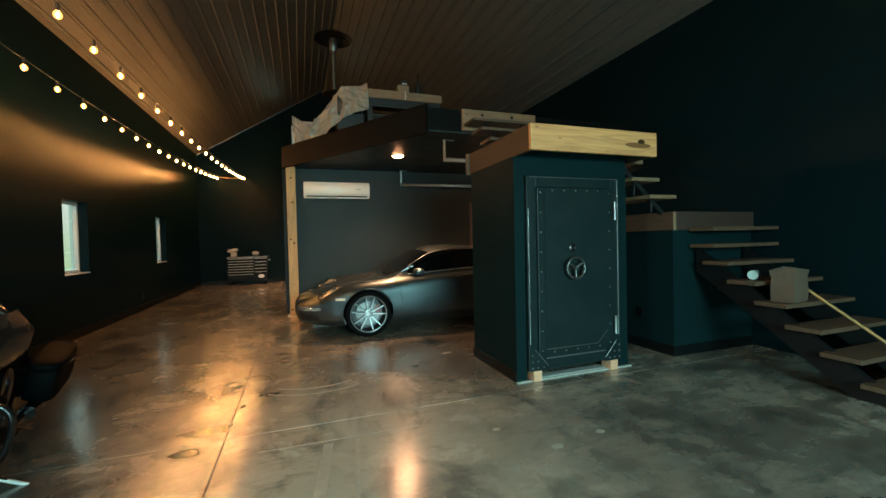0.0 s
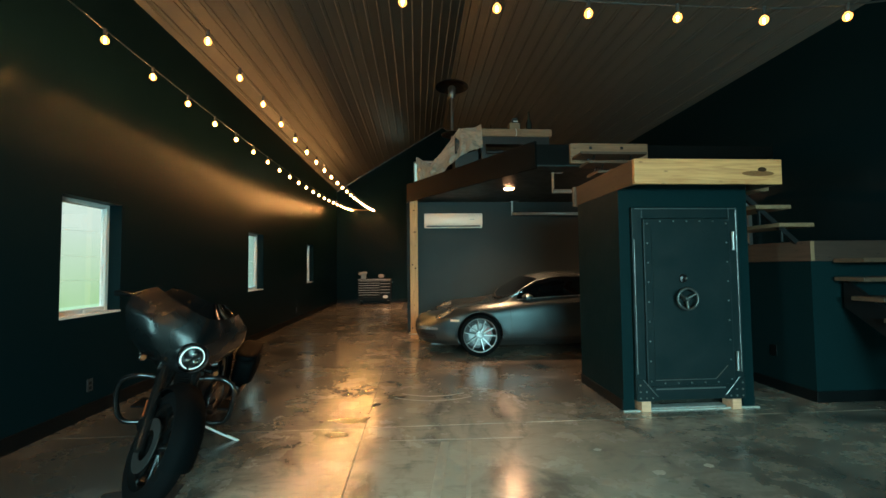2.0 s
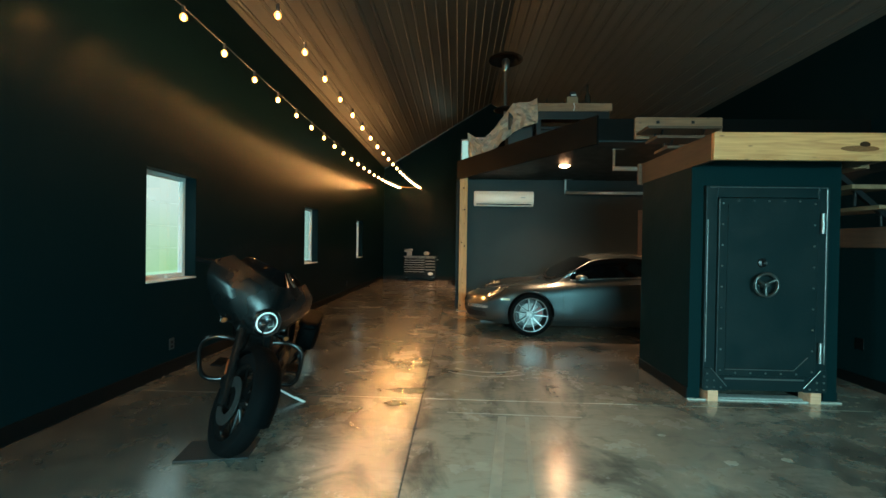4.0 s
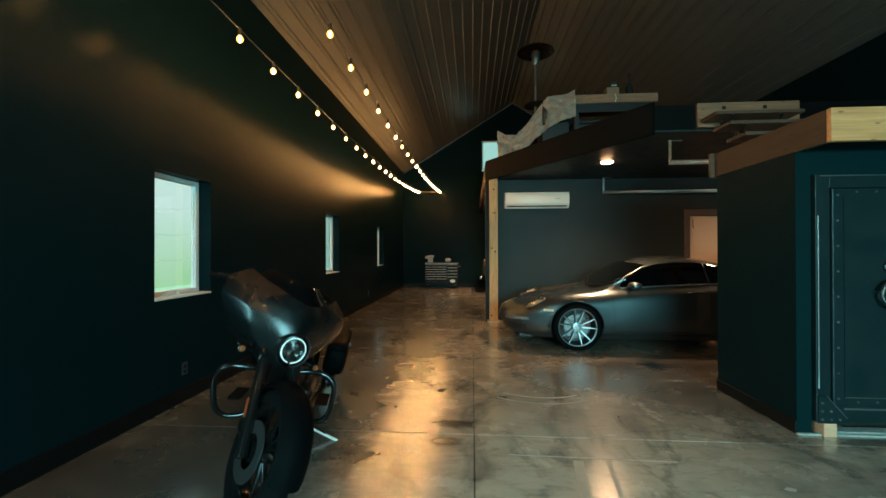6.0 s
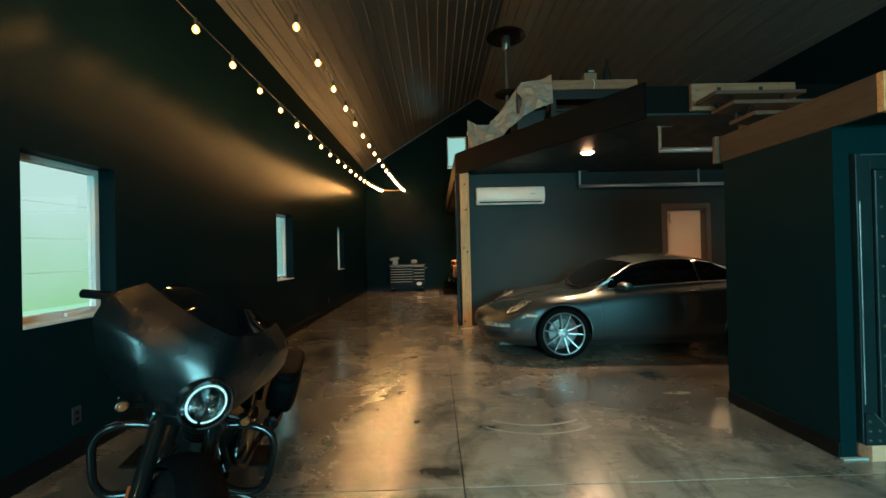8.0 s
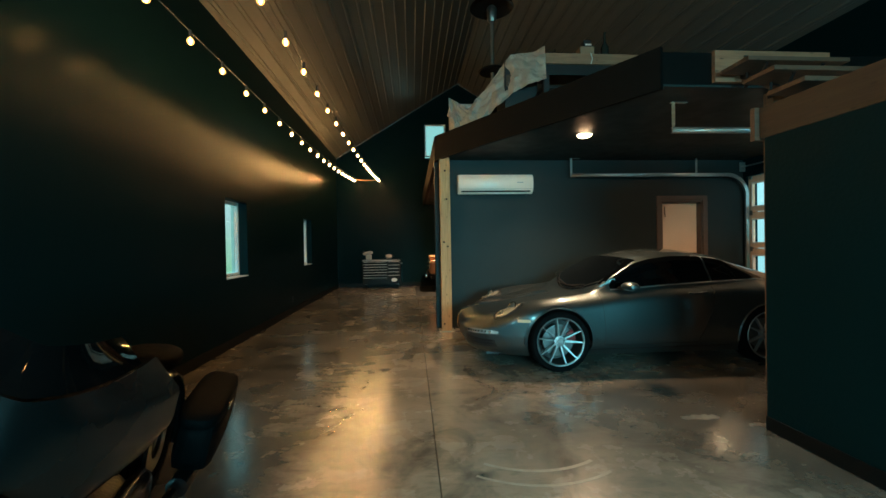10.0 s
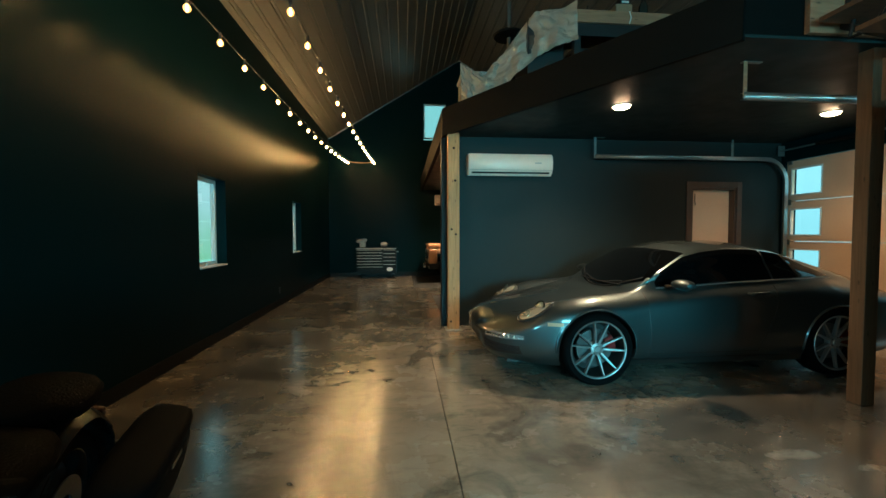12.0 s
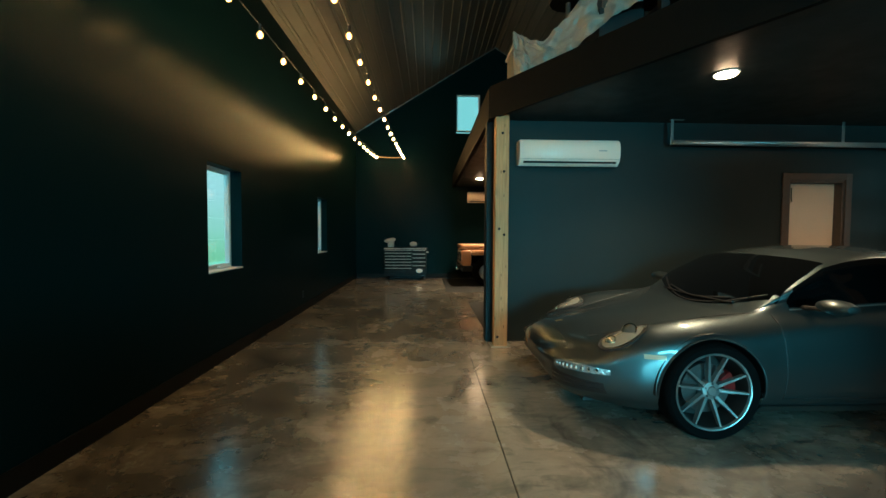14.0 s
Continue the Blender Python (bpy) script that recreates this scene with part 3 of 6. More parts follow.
inner = [(-LW + 0.075, L0 + 0.06), (LW - 0.075 - c, L0 + 0.06), (LW - 0.075, L0 + 0.06 + c), (LW - 0.075, L1 - 0.06 - c), (LW - 0.075 - c, L1 - 0.06), (-LW + 0.075, L1 - 0.06)]
bm = bmesh.new()
vs = [[bm.verts.new((x, y, z)) for x, z in inner] for y in (-0.056, -0.05)]
bm.faces.new(vs[0])
for i in range(6):
    bm.faces.new((vs[0][i], vs[0][(i + 1) % 6], vs[1][(i + 1) % 6], vs[1][i]))
part("door_panel", bm, STEEL, slab, "raised panel with cut corners")
part("edge_line", tube([(x, -0.056, z) for x, z in inner[:3]], 0.004, n=6), BARE, slab, "rubbed bright edge")
rivet = mesh_of(lathe([(0, -0.009), (0.006, -0.008), (0.0085, -0.004), (0.0095, 0)], n=8, m=Matrix.Rotation(radians(-90), 4, "X")), "rivet", BARE, True)
for i in range(9):
    z = L0 + 0.05 + i * (L1 - L0 - 0.1) / 8
    for x in (-LW + 0.035, LW - 0.035):
        part("rivet", rivet, None, slab, m=pose(x, -0.05, z))
for i in range(1, 6):
    x = -LW + 0.035 + i * (2 * LW - 0.07) / 6
    for z in (L0 + 0.028, L1 - 0.028):
        part("rivet", rivet, None, slab, m=pose(x, -0.05, z))
for sx in (-1, 1):
    tri = [(sx * (HW - 0.005), H0), (sx * (HW - 0.2), H0), (sx * (HW - 0.2), H0 + 0.04), (sx * (HW - 0.06), H0 + 0.2), (sx * (HW - 0.005), H0 + 0.2)]
    bm = bmesh.new()
    vs = [[bm.verts.new((x, y, z)) for x, z in tri] for y in (-0.048, -0.036)]
    bm.faces.new(vs[0])
    bm.faces.new(vs[1][::-1])
    for i in range(5):
        bm.faces.new((vs[0][i], vs[0][(i + 1) % 5], vs[1][(i + 1) % 5], vs[1][i]))
    plate = part("corner_plate", bm, STEEL, vault_door, "riveted corner plate")
    part("edge_line", tube([(tri[2][0], -0.049, tri[2][1]), (tri[3][0], -0.049, tri[3][1])], 0.004, n=6), BARE, plate)
    for x, z in ((0.03, 0.03), (0.09, 0.03), (0.15, 0.03), (0.03, 0.09), (0.03, 0.15), (0.09, 0.09)):
        part("rivet", rivet, None, plate, m=pose(sx * (HW - x), -0.048, H0 + z))
part("edge_line", box(-HW + 0.19, HW - 0.19, -0.039, -0.031, H0 + 0.098, H0 + 0.112, 0.003), BARE, vault_door, "bright worn sill edge")
part("edge_line", box(HW - 0.03, HW - 0.018, -0.041, -0.036, H0 + 0.25, H1 - 0.02, 0.002), BARE, vault_door)
part("edge_line", box(-HW + 0.03, HW - 0.02, -0.037, -0.031, H1 - 0.012, H1 - 0.004, 0.002), BARE, vault_door)
part("edge_line", box(-HW + 0.012, -HW + 0.02, -0.041, -0.036, H0 + 0.25, H1 - 0.3, 0.002), BARE, vault_door)
for z in (L0 + 0.22, L1 - 0.22):
    part("hinge", rod((LW + 0.03, -0.055, z - 0.09), (LW + 0.03, -0.055, z + 0.09), 0.016), BARE, vault_door, "steel barrel hinge", True)
WX, WZ = -0.055, 1.055
HANDLE = mat("dull_handwheel_steel", (0.11, 0.12, 0.115), 0.42, metal=0.9, grain=0.3, grain_scale=60)
dial = part("combination_dial", lathe([(0, 0.035), (0.014, 0.035), (0.018, 0.02), (0.038, 0.012), (0.042, 0)], n=28, m=pose(WX, -0.055, WZ + 0.19, 90)), mat("black_dial", (0.015, 0.015, 0.016), 0.3, metal=0.5), slab, "black combination dial", True)
part("dial_knob", lathe([(0, 0.05), (0.01, 0.05), (0.012, 0.03), (0.012, 0.01)], n=14, m=pose(WX, -0.055, WZ + 0.19, 90)), BARE, slab, smooth=True)
part("handwheel", tube([Vector((WX, -0.115, WZ)) + 0.098 * Vector((math.cos(a), 0, math.sin(a))) for a in [2 * math.pi * i / 40 for i in range(40)]], 0.0125, n=10, closed=True), HANDLE, slab, "round steel handwheel", True)
for k in range(3):
    a = radians(90 + 120 * k + 60)
    part("spoke", rod((WX, -0.1, WZ), (WX + 0.095 * math.cos(a), -0.115, WZ + 0.095 * math.sin(a)), 0.013, r2=0.011), HANDLE, slab, smooth=True)
part("hub", lathe([(0, 0.075), (0.02, 0.072), (0.028, 0.05), (0.02, 0.03), (0.03, 0.0)], n=20, m=pose(WX, -0.05, WZ, 90)), HANDLE, slab, smooth=True)
for x in (DX_L + 0.09, DX_R - 0.1):
    solid("wood_block", box(x - 0.045, x + 0.045, SY0 - 0.05, SY0 + 0.085, 0.0, H0 - 0.001, 0.004), BLOCK_PINE, "small offcut of reddish pine propping the vault door", "wood block", group="door blocks")
solid("mortar_patch", box(DX_L + 0.17, DX_R - 0.16, SY0 + 0.005, SY0 + 0.1, 0.0, 0.022, 0.006), mat("rough_mortar", (0.3, 0.3, 0.28), 0.95, grain=0.6, bump=0.8), "strip of rough pale mortar under the door", "mortar")

# upper landing: rim boards around a deck
UL = (1.955, 3.35, 3.2, 4.52)
landing = thing("upper_landing", "timber landing with wide yellow pine rim boards", "landing")
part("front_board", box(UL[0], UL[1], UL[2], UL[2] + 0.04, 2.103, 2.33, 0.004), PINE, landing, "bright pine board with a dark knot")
part("side_board", box(UL[0], UL[0] + 0.04, UL[2] + 0.041, UL[3], 2.103, 2.33, 0.004), PINE_SHADED, landing)
part("side_board", box(UL[1] - 0.04, UL[1], UL[2] + 0.041, UL[3], 2.103, 2.29, 0.004), PINE_SHADED, landing)
part("deck", box(UL[0] + 0.041, UL[1] - 0.041, UL[2] + 0.041, UL[3], 2.2, 2.32, 0.003), PINE_SHADED, landing)
part("rear_board", box(UL[0] - 0.035, UL[1], UL[3] + 0.001, UL[3] + 0.041, 2.095, 2.335, 0.004), TREAD_WOOD, landing)
part("ledger", box(UL[0] + 0.042, SX1, SY0, SY0 + 0.1, SZ + 0.001, 2.198), ROOM_PAINT, landing, "slate-painted ledger under the deck")
part("knot", lathe([(0, 0.0016), (0.02, 0.0012), (0.027, 0)], n=14, m=pose(UL[1] - 0.19, UL[2], 2.235, 90) @ Matrix.Diagonal((1.6, 0.9, 1, 1))), mat("dark_knot", (0.035, 0.017, 0.009), 0.9, spec=0.1), landing)
part("knot", lathe([(0, 0.0014), (0.04, 0.001), (0.06, 0)], n=16, m=pose(UL[1] - 0.23, UL[2], 2.20, 90) @ Matrix.Diagonal((2.6, 0.42, 1, 1))), mat("brown_knot_grain", (0.2, 0.085, 0.032), 0.8, spec=0.2, grain=0.8, grain_scale=30, stretch=(1, 1, 6)), landing)

# lower landing box
LX0, LX1, LY0, LY1, LZ = 3.95, XR - 0.003, 3.55, 4.7, 1.395
low = thing("lower_landing", "slate-painted box landing with a reddish timber rim", "landing")
part("box", box(LX0, LX1, LY0, LY1, 0, LZ), ROOM_PAINT, low)
for b in ((LX0 - 0.014, LX0, LY0 - 0.014, LY1, 0, 0.11), (LX0, LX1, LY0 - 0.014, LY0, 0, 0.11)):
    part("skirting", box(*b, bevel=0.003), TRIM_BLACK, low)
part("rim_board", box(LX0 - 0.03, LX0 + 0.01, LY0 - 0.03, LY1, LZ + 0.001, 1.6, 0.004), wood_mat("aged_pine", (0.1, 0.05, 0.031), (0.066, 0.032, 0.02), axis=1), low)
# front rim uses a darker copy of the side's wood, shade included
part("rim_board", box(LX0 + 0.011, LX1, LY0 - 0.03, LY0 + 0.01, LZ + 0.001, 1.6, 0.004), wood_mat("aged_pine_shaded_front", (0.045, 0.024, 0.016), (0.03, 0.016, 0.011), axis=0), low)
part("end_grain", box(LX0 - 0.029, LX0 + 0.009, LY0 - 0.034, LY0 - 0.03, LZ + 0.004, 1.597), wood_mat("pale_end_grain", (0.26, 0.165, 0.09), (0.18, 0.105, 0.055), axis=2), low, "pale sawn board end")
part("deck", box(LX0 + 0.011, LX1, LY0 + 0.011, LY1, LZ + 0.001, 1.59), TREAD_WOOD, low)
solid("wall_outlet", box(LX0 - 0.008, LX0, 3.98, 4.06, 0.36, 0.48, 0.003), TRIM_BLACK, "black wall outlet plate on the landing box", "outlet")

# added black partition, stands in for the darkness of the bay behind the landings
solid("wall_stair", box(SX1 + 0.02, XR - 0.002, 4.72, 4.82, 0, 1.59), TRIM_BLACK, "low black partition added to stand in for darkness behind the landings", "wall", "structure")

# flights of open treads on black steel
BLACK_STEEL = mat("black_stringer_steel", (0.008, 0.009, 0.01), 0.45, metal=0.4, grain=0.3)
flight = thing("staircase", "open stair of pine treads on black steel stringers", "staircase")
tread = mesh_of(box(0, 1.03, 0, 0.275, -0.04, 0, 0.005), "tread", TREAD_WOOD)
for i in range(8):
    part("tread", tread, None, flight, m=pose(4.15, min(1.79 + 0.26 * i, 3.24), 0.16 + 0.18 * i))
for x in (4.24, 5.0):
    bm = bmesh.new()
    ring = [(1.8, 0.0), (2.15, 0.0), (3.51, 0.94), (3.51, 1.2)]
    vs = [[bm.verts.new((xx, y, z)) for y, z in ring] for xx in (x, x + 0.06)]
    bm.faces.new(vs[0])
    bm.faces.new(vs[1][::-1])
    for k in range(4):
        bm.faces.new((vs[0][k], vs[0][(k + 1) % 4], vs[1][(k + 1) % 4], vs[1][k]))
    part("stringer", bm, BLACK_STEEL, flight)
flight2 = thing("staircase", "short flight of floating pine treads between the landings", "staircase")
tread2 = mesh_of(box(0, 0.38, 0, 0.92, -0.04, 0, 0.005), "tread", wood_mat("tread_pine_across", (0.22, 0.14, 0.077), (0.14, 0.08, 0.043), axis=1))
for i, x in enumerate((3.64, 3.4, 3.17)):
    part("tread", tread2, None, flight2, m=pose(x, 3.56, 1.785 + 0.182 * i))
for y in (3.68, 4.3):
    part("stringer", tube([(3.98, y, 1.55), (3.33, y, 2.12)], 0.03, n=4), BLACK_STEEL, flight2)
    for i, x in enumerate((3.7, 3.46)):
        part("bracket", rod((x + 0.08, y, 1.6 + 0.18 * i), (x + 0.08, y, 1.744 + 0.182 * i), 0.012), BLACK_STEEL, flight2)
flight3 = thing("staircase", "top flight of pine treads on black brackets up to the loft", "staircase")
tread3 = mesh_of(box(0, 0.9, 0, 0.3, -0.035, 0, 0.005), "tread", TREAD_WOOD)
for i in range(3):
    y, z = 4.37 + 0.235 * i, 2.51 + 0.18 * i
    part("tread", tread3, None, flight3, m=pose(2.16, y, z))
    for x in (2.36, 2.86):
        part("bracket", tube([(x, y + 0.04, z - 0.037), (x, y + 0.12, z - 0.15), (x, y + 0.26, z - 0.15), (x, y + 0.24, z - 0.037)], 0.014, n=6), BLACK_STEEL, flight3)
for x in (2.42, 2.8):
    part("stringer", tube([(x, 4.46, 2.335), (x, 5.2, 2.86)], 0.03, n=4), BLACK_STEEL, flight3)
part("header_board", box(2.16, 3.28, 5.2, 5.245, 2.8, 3.085, 0.004), RED_PINE, flight3, "reddish pine header board with bolt heads")
for x in (2.45, 2.9):
    part("bolt", box(x - 0.02, x + 0.02, 5.19, 5.2, 3.0, 3.04, 0.003), BLACK_STEEL, flight3, "black bolt head")

# things left on the stair
bm = bmesh.new()
rows = []
for z, g in ((0, 0), (0.1, 0.004), (0.22, -0.006), (0.3, 0.01)):
    rows.append([bm.verts.new((sx * (0.16 + g) + (0.012 * math.sin(9 * z + sy)), sy * (0.09 + g * 0.6), z + (0.012 * sx * sy if z > 0.25 else 0))) for sx, sy in ((-1, -1), (0, -1.12), (1, -1), (1, 1), (0, 1.12), (-1, 1))])
bm.faces.new(rows[0][::-1])
for a, b in zip(rows, rows[1:]):
    for k in range(6):
        bm.faces.new((a[k], a[(k + 1) % 6], b[(k + 1) % 6], b[k]))
bag = solid("paper_bag", bm, mat("kraft_paper", (0.1, 0.062, 0.04), 0.8, grain=0.3, bump=0.4, bump_scale=18), "upright brown paper bag standing open on a tread", "paper bag", m=pose(4.42, 2.7, 0.701, 0, 0, 12))
solid("wooden_stick", rod((4.66, 1.63, 0.061), (4.66, 2.92, 0.954), 0.012), POST_WOOD, "long pale wooden stick lying down the stair treads", "stick", smooth=True)
solid("plastic_bottle", lathe([(0, 0), (0.045, 0.0), (0.048, 0.02), (0.048, 0.1), (0.03, 0.15), (0.014, 0.17), (0.014, 0.2), (0, 0.2)], n=16, m=pose(4.3, 2.95, 0.929, 0, 90, 20)), mat("clear_pale_plastic", (0.5, 0.62, 0.62), 0.15, grain=0.1), "pale plastic bottle lying on a tread", "bottle", smooth=True)

# door in the bay wall
door = thing("door_1", "plain beige door set deep in a dark timber frame", "door", pose(DX0, BAY, 0), kind="structure")
DW = DX1 - DX0
FRAME = mat("dark_stained_frame", (0.07, 0.045, 0.032), 0.5, grain=0.4, grain_scale=24)
for name, b in (("jamb", (-0.0, 0.03, -0.002, 0.158, 0, DH - 0.031)), ("jamb", (DW - 0.03, DW, -0.002, 0.158, 0, DH - 0.031)), ("head", (0.0, DW, -0.002, 0.158, DH - 0.03, DH)),
                ("casing", (-0.085, -0.001, -0.02, -0.002, 0, DH + 0.085)), ("casing", (DW + 0.001, DW + 0.085, -0.02, -0.002, 0, DH + 0.085)), ("casing", (-0.001, DW + 0.001, -0.02, -0.002, DH + 0.001, DH + 0.085))):
    part(name, box(*b, bevel=0.003), FRAME, door)
leaf = part("door_leaf", box(0.033, DW - 0.033, 0.1, 0.14, 0.008, DH - 0.034, 0.003), mat("beige_door_paint", (0.7, 0.49, 0.33), 0.45, stain=0.25, stain_scale=3, tone=(0.6, 0.41, 0.275), grain=0.08), door, "plain beige door leaf")
part("hook_strap", tube([(0.13, 0.094, 1.98), (0.13, 0.092, 1.86), (0.14, 0.092, 1.8)], 0.006, n=6), TRIM_BLACK, leaf, "dark hanging strap")
part("door_handle", tube([(0.1, 0.1, 1.0), (0.1, 0.06, 1.0), (0.22, 0.055, 1.0)], 0.01, n=8), BARE, leaf, "steel lever handle", True)

# sectional garage door with a column of panes, and its tracks
garage = thing("door_2", "beige sectional garage door with a column of daylit panes", "garage door", kind="structure")
BEIGE = mat("beige_door_steel", (0.58, 0.42, 0.29), 0.45, stain=0.25, stain_scale=2, tone=(0.5, 0.36, 0.25), grain=0.06)
for i in range(4):
    z0, z1 = 0.004 + 0.617 * i, 0.613 + 0.617 * i
    holes = [(y, y + 0.44, z0 + 0.1, z0 + 0.48) for y in (7.8, GD0 + 0.05)]
    sec = part("section", wall_with_openings("x", XR + 0.03, XR + 0.075, GD0 + 0.005, GD1 - 0.005, z0, z1, holes), BEIGE, garage)
    for h in holes:
        part("pane", box(XR + 0.05, XR + 0.056, h[0], h[1], h[2], h[3]), WINDOW_GLASS, sec).visible_shadow = False
        for b in ((h[0] - 0.02, h[0], h[2] - 0.02, h[3] + 0.02), (h[1], h[1] + 0.02, h[2] - 0.02, h[3] + 0.02), (h[0], h[1], h[2] - 0.02, h[2]), (h[0], h[1], h[3], h[3] + 0.02)):
            part("glazing_bead", box(XR + 0.024, XR + 0.03, *b, bevel=0.002), WHITE_FRAME, sec)
    for y in (GD0 + 0.06, GD1 - 0.06):
        part("hinge", box(XR + 0.018, XR + 0.03, y - 0.03, y + 0.03, z1 - 0.05, z1 + 0.03, 0.003), BARE, sec, "zinc hinge")
GALV = mat("galvanised_track", (0.42, 0.43, 0.42), 0.32, metal=0.85, grain=0.3, grain_scale=30)
for y in (5.64, 8.25):
    trk = thing("door_track", "galvanised overhead track of the garage door", "door track", group="garage door tracks")
    path = [(2.04, y, 2.49)] + [(4.78, y, 2.49)] + arc_points((4.78, y, 2.14), (0, 0, 1), (1, 0, 0), 0.35, 0.15, math.pi / 2 - 0.1, 8) + [(5.13, y, 2.14), (5.13, y, 0.0)]
    bm = bmesh.new()
    rows = []
    pts = [Vector(p) for p in path]
    for i, p in enumerate(pts):
        d = (pts[min(i + 1, len(pts) - 1)] - pts[max(i - 1, 0)]).normalized()
        up = Vector((0, 1, 0)).cross(d) * -1
        rows.append([bm.verts.new(p + up * a + Vector((0, b, 0))) for a, b in ((-0.028, 0.02), (-0.028, -0.02), (0.028, -0.02), (0.028, 0.02))])
    for a, b in zip(rows, rows[1:]):
        for k in range(3):
            bm.faces.new((a[k], a[k + 1], b[k + 1], b[k]))
    ob = part("rail", bm, GALV, trk, smooth=True)
    ob.modifiers.new("thick", "SOLIDIFY").thickness = 0.003
    part("hanger", box(2.03, 2.065, y - 0.02, y - 0.014, 2.46, LOFT0 - 0.002, 0.002), RED_PINE if y < 6 else GALV, trk, "hanger strap")
    part("hanger", box(2.03, 2.2, y - 0.02, y + 0.02, LOFT0 - 0.008, LOFT0 - 0.001, 0.002), GALV, trk)
    part("hanger", box(4.2, 4.235, y - 0.02, y - 0.014, 2.52, LOFT0 - 0.002, 0.002), GALV, trk)
part_rod = thing("torsion_bar", "steel torsion bar with springs above the garage door", "torsion bar")
part("shaft", rod((XR - 0.06, GD0 - 0.1, 2.64), (XR - 0.06, GD1 + 0.05, 2.64), 0.013), GALV, part_rod, smooth=True)
for y in (GD0 - 0.06, GD1 + 0.02):
    part("drum_plate", box(XR - 0.11, XR - 0.001, y - 0.004, y + 0.004, 2.56, 2.72, 0.003), GALV, part_rod)
for y in (6.2, 7.2):
    part("spring", rod((XR - 0.06, y, 2.64), (XR - 0.06, y + 0.6, 2.64), 0.03), TRIM_BLACK, part_rod, smooth=True)

# darker copy of the post pine, with the post's shadow in its colour
solid("post", box(2.81, 2.93, 5.3, 5.41, 0, LOFT0 - 0.002, 0.006), wood_mat("shaded_post_pine", (0.12, 0.072, 0.038), (0.075, 0.044, 0.022), axis=2), "pine post under the front edge of the loft", "post", "structure")

# second, dark corner stud beside the pine post
solid("trim", box(-0.2, -0.105, 8.395, 8.57, 0, LOFT0 - 0.002, 0.004), TRIM_BLACK, "black end trim of the bay wall", "trim", "structure")
solid("post_base", box(-0.17, 0.07, 8.1, 8.33, 0.0, 0.012, 0.004), mat("pale_mortar_base", (0.4, 0.38, 0.33), 0.9, grain=0.4), "pale mortar smear round the post foot", "mortar")


def wall_ac(x0, x1, y, z0, z1, label):
    """A split air conditioner: rounded case, outlet slot and louvre."""
    ac = thing("air_conditioner", label, "air conditioner", pose(x0, y, z0))
    W, H = x1 - x0, z1 - z0
    white = mat("white_ac_plastic", (0.84, 0.75, 0.65), 0.28, grain=0.05)
    prof = [(0, 0.02), (-0.12, 0.0), (-0.175, 0.045), (-0.2, 0.1), (-0.205, H * 0.7), (-0.19, H - 0.03), (-0.16, H), (0, H)]
    bm = bmesh.new()
    ends = [[bm.verts.new((x, yy, z)) for yy, z in prof] for x in (0, 0.012, W - 0.012, W)]
    for k, e in enumerate(ends):
        if k in (0, 3):
            for v in e:
                v.co.y *= 0.96
                v.co.z = H / 2 + (v.co.z - H / 2) * 0.95
    for a, b in zip(ends, ends[1:]):
        for k in range(len(prof)):
            bm.faces.new((a[k], a[(k + 1) % len(prof)], b[(k + 1) % len(prof)], b[k]))
    bm.faces.new(ends[0])
    bm.faces.new(ends[-1][::-1])
    part("case", bm, white, ac, smooth=True)
    part("outlet", box(0.05, W - 0.05, -0.19, -0.1, 0.028, 0.05), TRIM_BLACK, ac, "dark outlet slot")
    lou = part("louvre", box(0.05, W - 0.05, -0.205, -0.15, 0.012, 0.022, 0.003), white, ac)
    lou.matrix_local = pose(0, 0, 0, 0, 0, 0)
    for i in range(5):
        part("vane", box(0.1 + i * (W - 0.2) / 4, 0.106 + i * (W - 0.2) / 4, -0.185, -0.12, 0.024, 0.046), white, ac)
    part("indicator", box(W * 0.78, W * 0.86, -0.2075, -0.2045, H * 0.55, H * 0.6, 0.001), mat("pale_grey_mark", (0.45, 0.45, 0.45), 0.4), ac, "pale grey indicator mark")
    part("seam", box(0.01, W - 0.01, -0.2065, -0.204, H * 0.24, H * 0.252), mat("seam_grey", (0.35, 0.33, 0.3), 0.5), ac)
    return ac


wall_ac(0.17, 1.4, BAY, 2.19, 2.5, "white split air conditioner on the slate bay wall")
wall_ac(0.25, 1.25, YB, 2.27, 2.6, "white split air conditioner on the back wall")

# ---- silver sports coupe ----
from mathutils.bvhtree import BVHTree

PAINT = mat("silver_metallic_paint", (0.072, 0.09, 0.095), 0.4, metal=0.9, coat=1.0, grain=0.05, grain_scale=900)
PAINT.node_tree.nodes["Principled BSDF"].inputs["Coat Roughness"].default_value = 0.03
TINT = mat("tinted_car_glass", (0.002, 0.0024, 0.0028), 0.04, spec=0.3)
RUBBER = mat("tyre_rubber", (0.0032, 0.0036, 0.004), 0.8, spec=0.06, grain=0.4, grain_scale=120, bump=0.2, bump_scale=150)
ALLOY = mat("silver_alloy", (0.34, 0.35, 0.35), 0.42, metal=0.8, grain=0.1, grain_scale=90)
DARK = mat("dark_plastic", (0.01, 0.01, 0.011), 0.5, grain=0.3)
CHROME = mat("chrome", (0.75, 0.75, 0.74), 0.08, metal=1.0)
DISC = mat("brake_disc_steel", (0.14, 0.14, 0.14), 0.4, metal=0.9, grain=0.4, grain_scale=80)
RED = mat("red_caliper", (0.13, 0.007, 0.007), 0.35, coat=0.5, grain=0.1)
LAMP_BOWL = mat("lamp_bowl", (0.68, 0.61, 0.48), 0.27, metal=0.65, coat=1.0, bump=0.3, bump_scale=40)
